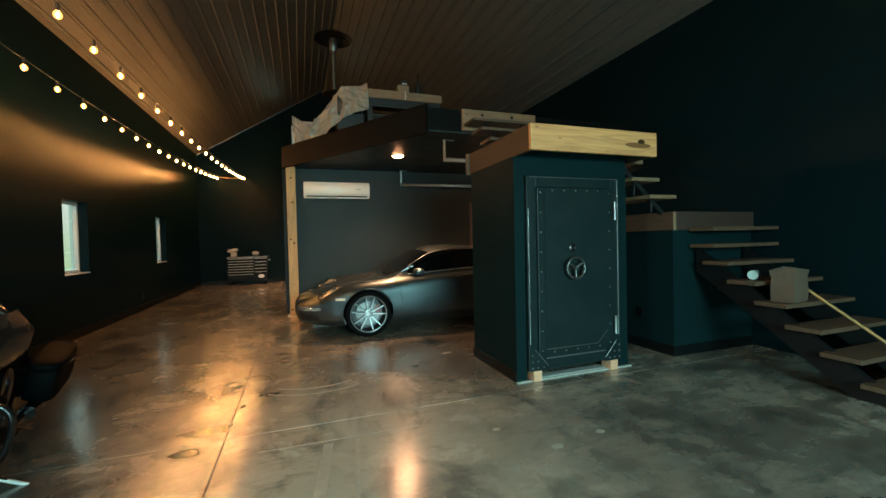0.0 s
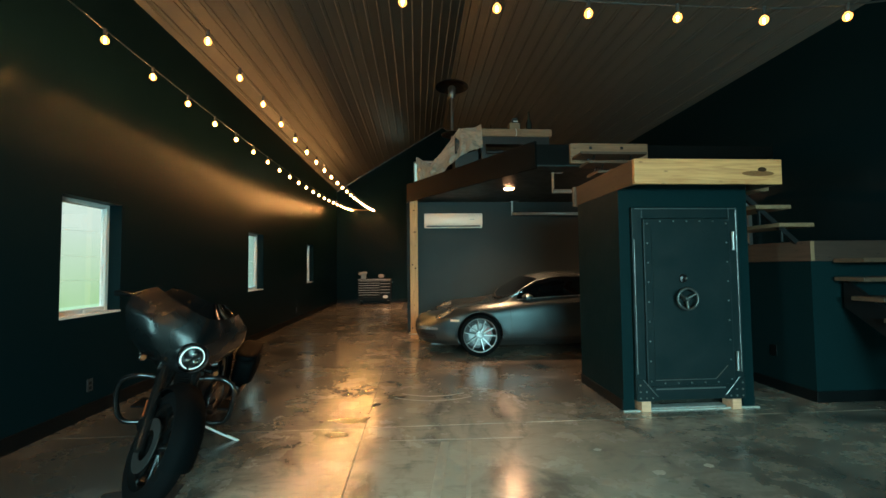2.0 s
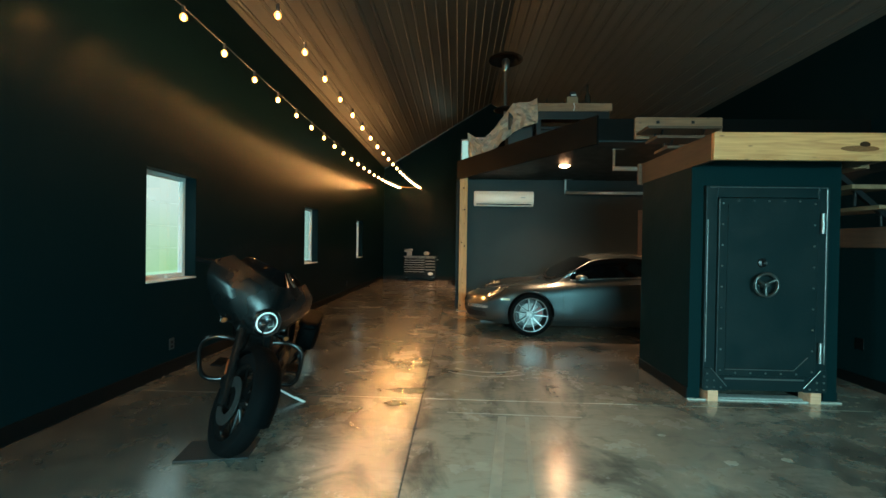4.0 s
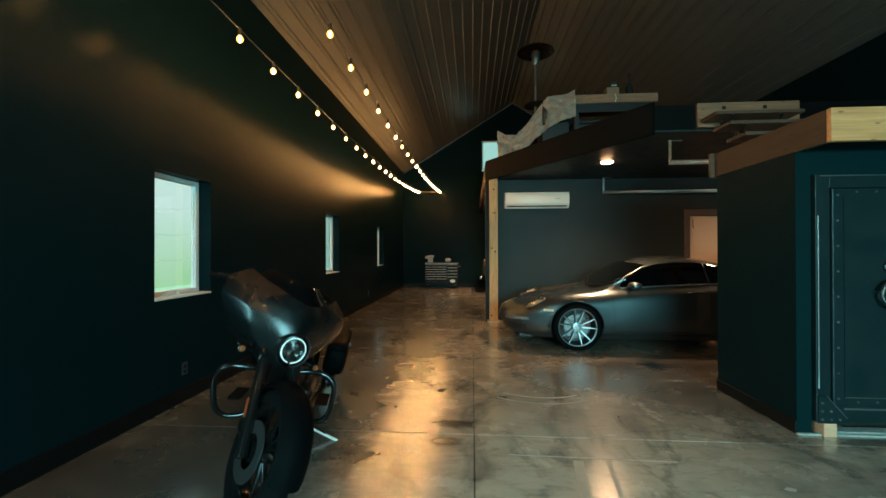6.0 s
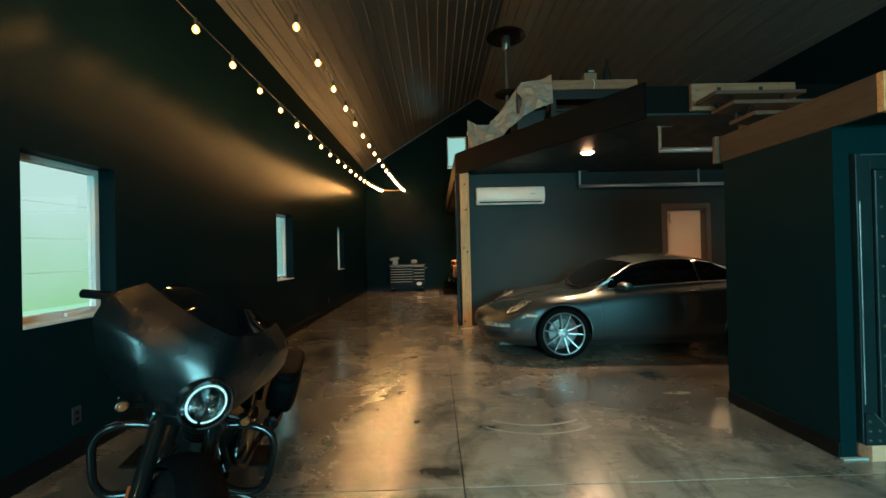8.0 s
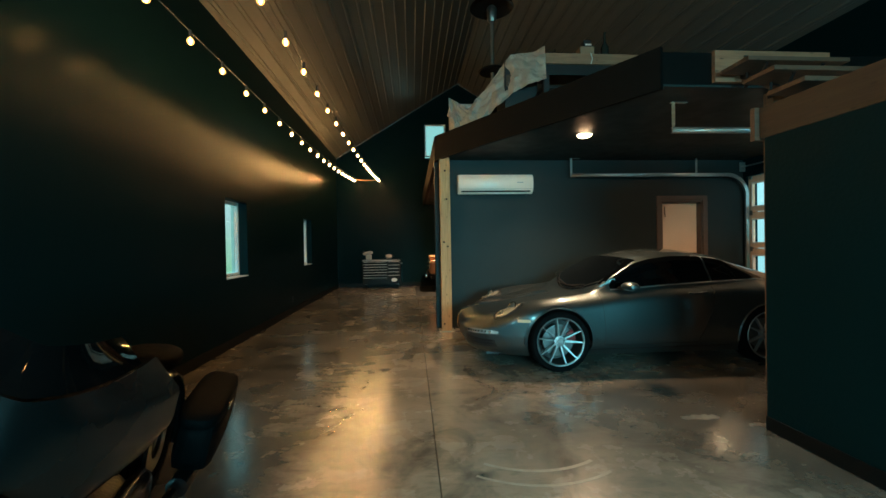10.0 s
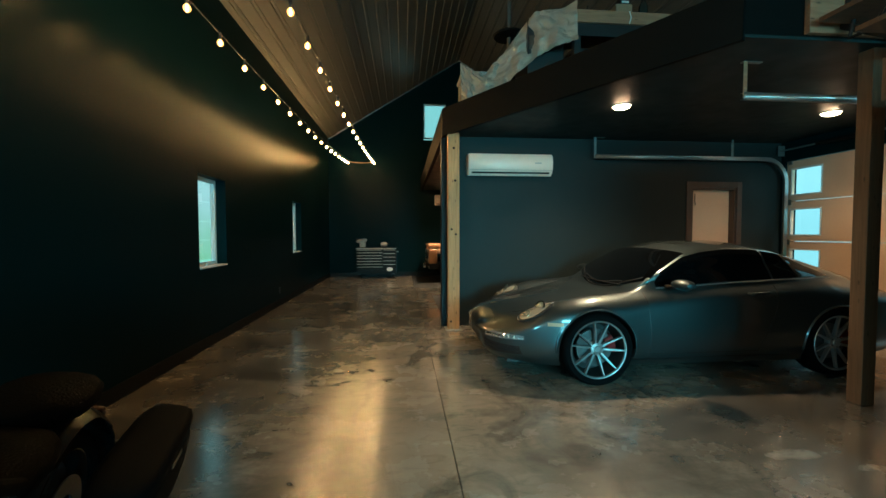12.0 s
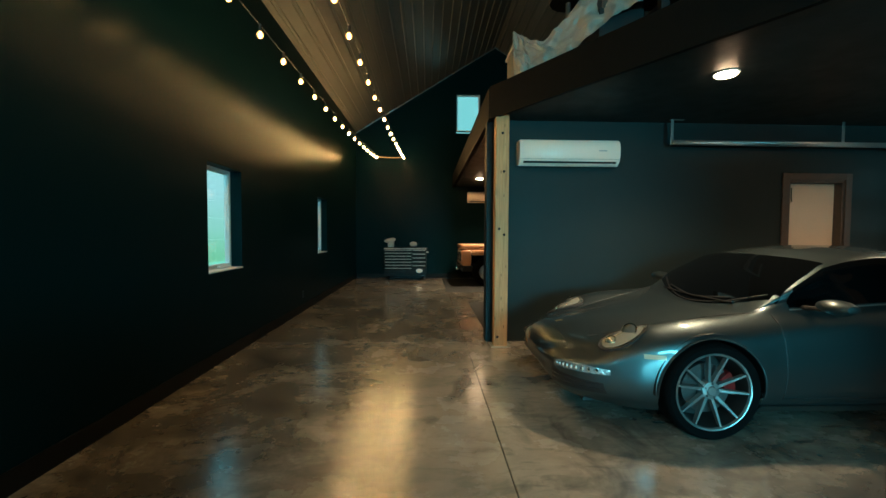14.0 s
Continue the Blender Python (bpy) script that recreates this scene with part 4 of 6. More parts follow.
LAMP_AMBER = mat("amber_lamp_bowl", (0.8, 0.7, 0.5), 0.24, metal=0.8, coat=1.0, bump=0.3, bump_scale=40)
LAMP_SHADE = mat("grey_lamp_housing", (0.3, 0.28, 0.235), 0.16, metal=0.8, coat=1.0, bump=0.3, bump_scale=30)
LAMP_GREY = mat("smoked_lamp_lens", (0.16, 0.16, 0.15), 0.08, metal=0.5)
SMOKED = mat("smoked_bar", (0.45, 0.45, 0.44), 0.12, metal=0.6, bump=1.0, bump_scale=45)
BARREL = mat("dark_wheel_barrel", (0.05, 0.05, 0.05), 0.45, metal=0.7, grain=0.3)
CLEAR = glass("clear_lens", (0.97, 0.97, 0.95), 0.02)
SPARKLE = mat("faceted_reflector", (0.8, 0.8, 0.78), 0.14, metal=0.9, bump=1.0, bump_scale=90)
AMBER = mat("pale_amber_lens", (0.62, 0.42, 0.26), 0.2, coat=0.6, grain=0.1)


def table(rows, xs, soft=0.04):
    """Smoothly through (x, value) rows at the places xs."""
    fine = np.linspace(xs[0], xs[-1], 900)
    v = np.interp(fine, [r[0] for r in rows], [r[1] for r in rows])
    k = max(int(soft / (fine[1] - fine[0])), 1)
    ker = np.hanning(2 * k + 3)
    pad = np.concatenate([2 * v[0] - v[1:k + 2][::-1], v, 2 * v[-1] - v[-k - 2:-1][::-1]])
    return np.interp(xs, fine, np.convolve(pad, ker / ker.sum(), "valid"))


def catmull(points, per):
    out = []
    p = [2 * points[0] - points[1], *points, points[-1] * np.array([-1, 1]) if abs(points[-1][0]) > 1e-6 else points[-2] * np.array([-1, 1])]
    for a, b, c, d in zip(p, p[1:], p[2:], p[3:]):
        for t in np.arange(per) / per:
            out.append(0.5 * ((2 * b) + (c - a) * t + (2 * a - 5 * b + 4 * c - d) * t * t + (3 * b - a - 3 * c + d) * t ** 3))
    out.append(points[-1])
    return out


CAR_L, WB0, WB1, WR = 4.43, 0.985, 3.335, 0.325


def car_sections():
    """Half cross-sections from sill to centre line: raised wings beside a lower bonnet, then the cabin."""
    xs = np.unique(np.concatenate([[0, 0.006, 0.015, 0.03], np.linspace(0.05, 0.3, 14), np.linspace(0.32, 4.2, 124), np.linspace(4.22, 4.41, 8), [4.424, CAR_L]]))
    zc = table([(0, .44), (.03, .515), (.08, .562), (.2, .61), (.5, .655), (.9, .708), (1.2, .75), (1.36, .778), (1.65, 1.03), (1.9, 1.2), (2.1, 1.252), (2.35, 1.28), (2.65, 1.28), (3.0, 1.235), (3.4, 1.115), (3.75, .985), (4.05, .9), (4.25, .82), (4.38, .68), (4.43, .52)], xs)
    zb = table([(0, .33), (.03, .27), (.1, .21), (.5, .165), (1, .155), (3.4, .16), (4.0, .2), (4.43, .34)], xs)
    w = table([(0, .14), (.012, .28), (.035, .42), (.08, .54), (.15, .63), (.25, .705), (.38, .765), (.5, .81), (.65, .855), (.85, .887), (.95, .893), (1.4, .883), (2.2, .888), (2.8, .898), (3.3, .915), (3.7, .89), (4.05, .82), (4.25, .72), (4.38, .58), (4.43, .45)], xs, 0.018)
    zf = table([(0, .42), (.04, .452), (.1, .477), (.25, .525), (.38, .592), (.5, .662), (.62, .714), (.8, .758), (1.0, .78), (1.35, .802), (1.6, .83), (2.2, .87), (2.9, .9), (3.3, .91), (3.7, .88), (4.05, .82), (4.25, .75), (4.43, .5)], xs)
    fe = table([(0, .62), (.3, .77), (.5, .785), (.8, .775), (1.2, .79), (1.5, .845), (2, .885), (3, .87), (3.4, .8), (4, .7), (4.43, .6)], xs)
    ff = table([(0, .3), (.5, .3), (1.1, .36), (1.36, .66), (1.7, .72), (2.05, .665), (2.4, .64), (2.8, .61), (3.2, .55), (3.6, .5), (4, .42), (4.43, .35)], xs)
    zz = table([(0, .435), (.03, .505), (.08, .548), (.2, .592), (.5, .64), (.9, .698), (1.2, .745), (1.36, .785), (1.62, .985), (1.92, 1.148), (2.12, 1.192), (2.35, 1.217), (2.65, 1.214), (3.0, 1.165), (3.4, 1.05), (3.75, .955), (4.05, .885), (4.25, .8), (4.43, .51)], xs)
    zv = table([(0, .43), (.03, .487), (.08, .522), (.2, .562), (.35, .59), (.5, .622), (.8, .68), (1.0, .712), (1.2, .745), (1.4, .79)], xs)
    secs = []
    for i, x in enumerate(xs):
        h = zf[i] - zb[i]
        front = min(1, max(0, (1.45 - x) / 0.4))
        front = front * front * (3 - 2 * front)
        crown, rail = np.array((w[i] * fe[i], zf[i])), np.array((w[i] * ff[i], zz[i]))
        between = (crown + rail) / 2 + np.array((0.016, 0.01)) * min(1, max(0, (4.2 - x) / 0.5))
        valley = np.array((w[i] * .55, zv[i]))
        ctl = [(w[i] * .9, zb[i]), (w[i] * .975, zb[i] + .18 * h), (w[i], zb[i] + .5 * h), (w[i] * .972, zb[i] + .84 * h), crown, valley * front + between * (1 - front), rail, (0, zc[i])]
        secs.append(catmull([np.array(c, float) for c in ctl], 7))
    return xs, secs, (zf, zz)


def build_coupe(m):
    car = thing("car", "silver sports coupe parked nose out with dark tinted windows", "car", m)
    xs, secs, (zf, zz) = car_sections()
    bm = bmesh.new()
    n = len(secs[0])
    rows = []
    for x, sec in zip(xs, secs):
        left = [bm.verts.new((x, -y, z)) for y, z in sec]
        right = [bm.verts.new((x, y, z)) for y, z in sec[:-1]][::-1]
        rows.append(left + right)
    for a, b in zip(rows, rows[1:]):
        for k in range(len(a) - 1):
            bm.faces.new((a[k], b[k], b[k + 1], a[k + 1]))
    bm.faces.new(rows[0])
    bm.faces.new(rows[-1][::-1])
    bm.normal_update()
    bmesh.ops.recalc_face_normals(bm, faces=bm.faces)
    bvh = BVHTree.FromBMesh(bm)
    # wheel arches
    R = 0.352
    gone = []
    for f in bm.faces:
        c = f.calc_center_median()
        if len(f.verts) == 4 and abs(c.y) > 0.55 and c.z < 0.72:
            for wx in (WB0, WB1):
                if math.hypot(c.x - wx, c.z - WR) < R:
                    gone.append(f)
                    break
    edge_verts = {v for f in gone for v in f.verts}
    bmesh.ops.delete(bm, geom=gone, context="FACES")
    for v in list(bm.verts):
        if v in edge_verts and v.is_valid and v.link_faces:
            wx = WB0 if v.co.x < 2 else WB1
            dx, dz = v.co.x - wx, v.co.z - WR
            d = math.hypot(dx, dz)
            if d > 1e-6 and dz > -0.2:
                v.co.x, v.co.z = wx + dx * R / d, WR + dz * R / d
    body = part("body", bm, PAINT, car, "silver metallic body shell", True)

    def cast(p, d, off):
        loc, nrm, _, _ = bvh.ray_cast(Vector(p), Vector(d).normalized())
        if loc is None:
            return None
        if nrm.dot(Vector(d)) > 0:
            nrm = -nrm
        return loc + nrm * off

    def patch(name, fn, nu, nv, d, off, material, parent, label="", dome=0.0):
        """A panel laid on the body: fn(s, t) gives a point to cast from along d."""
        b2, grid = bmesh.new(), []
        for j in range(nv + 1):
            row = []
            for i in range(nu + 1):
                s, t = i / nu, j / nv
                o = off + dome * max(0, 1 - ((2 * s - 1) ** 2 + (2 * t - 1) ** 2))
                p = cast(fn(s, t), d, o)
                row.append(b2.verts.new(p) if p is not None else None)
            grid.append(row)
        for j in range(nv):
            for i in range(nu):
                q = (grid[j][i], grid[j][i + 1], grid[j + 1][i + 1], grid[j + 1][i])
                if all(q):
                    b2.faces.new(q)
        ob = part(name, b2, material, parent, label, True)
        return ob

    def seam(points, d, parent, r=0.0035, material=DARK, name="shut_line", off=0.0):
        pts = [cast(p, d, off) for p in points]
        pts = [p for p in pts if p is not None]
        if len(pts) > 2:
            part(name, tube(pts, r, n=6), material, parent)

    down = (0, 0, -1)
    bead = mesh_of(lathe([(0, 0.012), (0.013, 0.008), (0.019, 0)], n=8, m=pose(0, 0, 0, 0, -90, 0)), "lamp_bead", CHROME)

    def windscreen(s, t):
        s = 2 * s - 1
        y = s * (0.7 + (0.605 - 0.7) * t)
        base, top = 1.37 + 0.17 * s * s, 1.9 + 0.07 * s * s
        return (base + (top - base) * t, y, 3)

    patch("windscreen", windscreen, 30, 20, down, 0.004, TINT, car, "dark raked windscreen")
    patch("rear_window", lambda s, t: (3.06 + 0.56 * t + 0.05 * (2 * s - 1) ** 2, (2 * s - 1) * (0.47 - 0.06 * t), 3), 16, 10, down, 0.004, TINT, car)
    for side in (-1, 1):
        d = (0, -side, 0)

        def side_glass(x0, x1, side=side):
            def fn(s, t):
                x = x0 + (x1 - x0) * s
                lo = np.interp(x, xs, zf) + 0.03
                hi = np.interp(x, xs, zz) - 0.018
                hi = lo + max(hi - lo, 0.004) * min(1, max(0.03, (3.46 - x) / 0.42)) ** 0.7 * min(1, max(0.05, (x - 1.56) / 0.1))
                return (x, side * 3, lo + (hi - lo) * t)
            return fn
        patch("side_window", side_glass(1.6, 2.74), 36, 10, d, 0.004, TINT, car, "dark side window")
        patch("side_window", side_glass(2.765, 3.42), 26, 10, d, 0.004, TINT, car)
        seam([(x, side * 3, np.interp(x, xs, zf) + 0.018) for x in np.linspace(1.6, 3.44, 40)], d, car, 0.006, ALLOY, "window_trim")
        door = part("door", tube([cast((1.47 + 0.01 * math.sin(6 * t), side * 3, 0.27 + 0.54 * t), d, 0) for t in np.linspace(0, 1, 14)]
                                 , 0.0035, n=6), DARK, car)
        seam([(1.47 + t * 1.06, side * 3, 0.27) for t in np.linspace(0, 1, 20)], d, door)
        seam([(2.53 + 0.2 * math.sin(t * 1.5) ** 1.2, side * 3, 0.27 + 0.6 * t) for t in np.linspace(0, 1, 18)], d, door)
        h0, h1 = cast((2.46, side * 3, 0.79), d, 0.022), cast((2.62, side * 3, 0.8), d, 0.022)
        part("door_handle", tube([h0 + Vector((-0.02, -side * 0.03, 0)), h0, h1, h1 + Vector((0.02, -side * 0.03, 0))], 0.011, n=8), PAINT, door, smooth=True)
        patch("sill", lambda s, t: (1.33 + 1.55 * s, side * 3, 0.175 + 0.045 * t), 24, 3, d, 0.012, PAINT, car, "side skirt")
        seam([(1.33 + 1.55 * t, side * 3, 0.225) for t in np.linspace(0, 1, 24)], d, car, 0.004)
        patch("side_marker", lambda s, t: (0.54 + 0.13 * s, side * 3, 0.535 + 0.03 * t), 8, 3, d, 0.004, AMBER, car, "slim pale side marker")
        # headlight
        hd = Vector((0.72, -side * 0.36, -0.6)).normalized()
        long_axis = Vector((0.8, side * 0.16, 0.6))
        long_axis = (long_axis - hd * long_axis.dot(hd)).normalized()
        wide = hd.cross(long_axis)
        c = Vector((0.5, side * 0.625, 0.628)) - hd * 1.0

        def oval(k, c=c, long_axis=long_axis, wide=wide):
            def fn(s, t):
                a, b = 2 * s - 1, 2 * t - 1
                ra, rb = a * math.sqrt(max(0, 1 - b * b / 2)), b * math.sqrt(max(0, 1 - a * a / 2))
                return c + long_axis * ra * 0.175 * k + wide * rb * 0.105 * k
            return fn
        head = patch("headlight", oval(1.0), 16, 12, hd, 0.004, LAMP_SHADE, car, "oval headlight with cream reflectors in a dark rim")
        ring = [cast(c + long_axis * 0.178 * math.cos(a) + wide * 0.108 * math.sin(a), hd, 0.004) for a in [2 * math.pi * i / 36 for i in range(36)]]
        part("rim", tube([p for p in ring if p is not None], 0.0075, n=8, closed=True), DARK, head, "dark headlight rim", True)
        q = (-hd).to_track_quat("Z", "Y").to_matrix().to_4x4()
        patch("reflector", oval(0.85), 16, 12, hd, 0.007, LAMP_BOWL, head, "cream reflector bowl", dome=0.004)
        for k, rr, bowl in ((0.055, 0.05, LAMP_GREY), (-0.085, 0.034, LAMP_AMBER)):
            p = cast(c + long_axis * k, hd, 0.008)
            part("projector", lathe([(0, 0.016), (rr * 0.5, 0.014), (rr * 0.85, 0.008), (rr, 0.0)], n=24, m=Matrix.Translation(p) @ q), bowl, head, smooth=True)
            part("lamp_ring", lathe([(rr, 0.0), (rr * 1.02, 0.008), (rr * 1.14, 0.009), (rr * 1.2, 0.0)], n=24, m=Matrix.Translation(p) @ q), CHROME, head, smooth=True)
        # front air intakes and lamp bars
        fwd = (1, 0, 0)
        patch("light_bar", lambda s, t: (-2, side * (0.46 + 0.29 * s), 0.388 + 0.05 * t * (1 - 0.3 * (2 * s - 1) ** 2) + 0.012 * s), 20, 5, fwd, 0.007, SMOKED, car, "faceted clear lamp bar")
        for q in np.linspace(0.05, 0.95, 9):
            pq = cast((-2, side * (0.485 + 0.24 * q), 0.411 + 0.012 * q), fwd, 0.008)
            part("lamp_bead", bead, None, car, m=Matrix.Translation(pq))
        intake = patch("air_intake", lambda s, t: (-2, side * (0.43 + 0.3 * s), 0.262 + 0.1 * t * (1 - 0.25 * s)), 10, 6, fwd, 0.003, DARK, car, "black air intake")
        for zz_ in (0.292, 0.325):
            seam([(-2, side * (0.44 + 0.28 * t), zz_) for t in np.linspace(0, 1, 8)], fwd, intake, 0.006, DARK, "slat", 0.006)
        # mirror
        root = cast((1.69, side * 3, 0.87), d, -0.02)
        mir = part("wing_mirror", lathe([(0, -0.115), (0.05, -0.1), (0.075, -0.05), (0.08, 0.0), (0.07, 0.05), (0.04, 0.09), (0, 0.1)], n=20,
                                        m=Matrix.Translation((1.70, side * 0.985, 0.905)) @ pose(0, 0, 0, 90, 0, 0) @ Matrix.Diagonal((1.05, 0.62, 1.05, 1))), PAINT, car, "silver teardrop door mirror", True)
        part("arm", tube([root, Vector((1.69, side * 0.93, 0.88))], 0.016, n=8), DARK, mir)
        # bonnet shut lines
        seam([(0.33 + 1.05 * t, side * (0.40 + 0.24 * t ** 0.8), 3) for t in np.linspace(0, 1, 24)], down, car, 0.003)
        # arch lip and dark liner
        for wx in (WB0, WB1):
            lip = []
            for i in range(25):
                a = radians(-8 + 196 * i / 24)
                p = cast((wx + R * 1.012 * math.cos(a), side * 3, WR + R * 1.012 * math.sin(a)), d, 0.001)
                if p is not None:
                    lip.append(p)
            part("arch_lip", tube(lip, 0.009, n=6), PAINT, car, smooth=True)
            b3 = bmesh.new()
            ringa, ringb = [], []
            for i in range(25):
                a = radians(-4 + 188 * i / 24)
                ringa.append(b3.verts.new((wx + 0.385 * math.cos(a), side * 0.86, WR + 0.385 * math.sin(a))))
                ringb.append(b3.verts.new((wx + 0.385 * math.cos(a), side * 0.52, WR + 0.385 * math.sin(a))))
            for i in range(24):
                b3.faces.new((ringa[i], ringa[i + 1], ringb[i + 1], ringb[i]))
            b3.faces.new(ringb)
            part("arch_liner", b3, DARK, car)
    patch("air_intake", lambda s, t: (-2, -0.33 + 0.66 * s, 0.285 + 0.075 * t), 14, 4, (1, 0, 0), 0.003, DARK, car, "black air intake")
    seam([(0.14 + 0.02 * math.cos(t), -0.42 + 0.84 * t, 3) for t in np.linspace(0, 1, 20)], down, car, 0.003)
    patch("badge", lambda s, t: (0.2 + 0.06 * t, -0.022 + 0.044 * s, 3), 3, 3, down, 0.004, mat("gold_badge", (0.5, 0.36, 0.12), 0.3, metal=0.8), car, "small shield badge")
    for side in (-1, 1):
        pts = [cast((1.385 + 0.05 * t + 0.1 * abs(-0.45 + 0.75 * t), side * (-0.45 + 0.85 * t), 3), down, 0.012) for t in np.linspace(0, 1, 10)]
        part("wiper", tube([p for p in pts if p is not None], 0.008, n=6), DARK, car)
        patch("tail_light", lambda s, t: (CAR_L + 1, side * (0.32 + 0.36 * s), 0.62 + 0.08 * t), 8, 3, (-1, 0, 0), 0.004, RED, car, "red tail light")
    part("underbody", box(0.25, 4.2, -0.52, 0.52, 0.13, 0.24), DARK, car)
    seam([(1.38 + 0.17 * s * s, 0.62 * s, 3) for s in np.linspace(-1, 1, 30)], down, car, 0.009, DARK, "cowl")
    # wheels
    up = pose(0, 0, 0, 90)
    tyre = mesh_of(lathe([(.25, -.1), (.3, -.115), (.317, -.1), (.325, -.07), (.325, .07), (.317, .1), (.302, .112), (.268, .108), (.256, .095), (.25, .08)], n=48, m=up, closed=True), "tyre", RUBBER, True)
    bm = lathe([(.262, .098), (.256, .106), (.248, .103), (.242, .088)], n=48, m=up)
    barrel = mesh_of(lathe([(.243, .089), (.235, .05), (.228, 0), (.225, -.09), (0.06, -.1)], n=48, m=up), "barrel", BARREL, True)
    rim = mesh_of(bm, "rim", ALLOY, True)
    bm = bmesh.new()
    for dx, hw in ((0, 0),):
        ring = [(-0.011, 0.045, 0.062), (0.011, 0.045, 0.062), (0.0055, 0.244, 0.092), (-0.0055, 0.244, 0.092)]
        top = [bm.verts.new(up @ Vector((x, r, h))) for x, r, h in ring]
        low = [bm.verts.new(up @ Vector((x * 1.3, r, h - 0.03))) for x, r, h in ring]
        bm.faces.new(top)
        bm.faces.new(low[::-1])
        for k in range(4):
            bm.faces.new((top[k], top[(k + 1) % 4], low[(k + 1) % 4], low[k]))
    spoke = mesh_of(bm, "spoke", ALLOY)
    hub = mesh_of(lathe([(0, .082), (.028, .081), (.034, .074), (.058, .07), (.066, .05), (.066, .02)], n=28, m=up), "hub", ALLOY, True)
    nut = mesh_of(rod((0, 0.046, 0.06), (0, 0.046, 0.075), 0.007, n=6), "nut", DISC)
    nut.transform(up)
    disc = mesh_of(lathe([(0.06, 0.012), (0.168, 0.012), (0.168, -0.014), (0.06, -0.014)], n=40, m=up, closed=True), "disc", DISC, True)
    bm = bmesh.new()
    ringa = [[bm.verts.new(up @ Vector((r * math.cos(a), r * math.sin(a), h))) for r, h in ((0.105, 0.045), (0.185, 0.045), (0.19, -0.03), (0.1, -0.03))] for a in [radians(-26 + 52 * i / 6) for i in range(7)]]
    for a, b in zip(ringa, ringa[1:]):
        for k in range(4):
            bm.faces.new((a[k], a[(k + 1) % 4], b[(k + 1) % 4], b[k]))
    bm.faces.new(ringa[0])
    bm.faces.new(ringa[-1][::-1])
    caliper = mesh_of(bm, "caliper", RED)
    for wx in (WB0, WB1):
        for side in (-1, 1):
            y = side * (0.78 if wx < 2 else 0.79)
            wh = part("wheel", rim, None, car, "silver split-spoke alloy wheel", m=pose(wx, y, WR, 0, 0, 0 if side < 0 else 180))
            part("tyre", tyre, None, wh, "black tyre")
            spin = 7 if wx < 2 else 20
            for k in range(5):
                for off in (-15, 15):
                    part("spoke", spoke, None, wh, m=pose(0, 0, 0, 0, spin + 72 * k + off, 0))
                part("nut", nut, None, wh, m=pose(0, 0, 0, 0, spin + 72 * k, 0))
            part("hub", hub, None, wh)
            part("barrel", barrel, None, wh)
            part("disc", disc, None, wh)
            part("caliper", caliper, None, wh, "red brake caliper", m=pose(0, 0, 0, 0, -14 if side < 0 else 194, 0))
    return car


build_coupe(pose(-0.02, 6.785, 0))

# ---- touring motorcycle on its side stand ----
SATIN = mat("satin_black_paint", (0.003, 0.0042, 0.0046), 0.27, grain=0.15, grain_scale=60, spec=0.4, coat=0.0, rough_var=0.03)
GLOSS = mat("gloss_black_metal", (0.045, 0.048, 0.05), 0.17, metal=0.9, grain=0.1)
CASE = mat("textured_black_case", (0.0016, 0.0024, 0.0028), 0.6, spec=0.03, bump=0.2, bump_scale=200, grain=0.2)
LEATHER = mat("black_leather", (0.0018, 0.0022, 0.0026), 0.6, spec=0.03, bump=0.5, bump_scale=120, grain=0.3)
STAND = mat("bright_stand_steel", (0.8, 0.8, 0.78), 0.35, metal=0.4, grain=0.1)
ENGINE = mat("black_engine_casting", (0.02, 0.021, 0.022), 0.38, metal=0.5, bump=0.3, bump_scale=80, grain=0.3)


def shell(fn, nu, nv, thick=0.006):
    """A thin curved panel from fn(u, v), u in -1..1 and v in 0..1."""
    bm = bmesh.new()
    g = [[bm.verts.new(fn(-1 + 2 * i / nu, j / nv)) for i in range(nu + 1)] for j in range(nv + 1)]
    for j in range(nv):
        for i in range(nu):
            bm.faces.new((g[j][i], g[j][i + 1], g[j + 1][i + 1], g[j + 1][i]))
    bmesh.ops.recalc_face_normals(bm, faces=bm.faces)
    bmesh.ops.solidify(bm, geom=bm.faces[:], thickness=thick)
    return bm


def blob(size, m, power=2.6, n=20):
    """A rounded block, fuller than an ellipsoid."""
    bm = bmesh.new()
    bmesh.ops.create_uvsphere(bm, u_segments=n, v_segments=n // 2 + 2, radius=1)
    for v in bm.verts:
        c = v.co
        k = (abs(c.x) ** power + abs(c.y) ** power + abs(c.z) ** power) ** (-1 / power)
        v.co = m @ Vector((c.x * k * size[0], c.y * k * size[1], c.z * k * size[2]))
    return bm


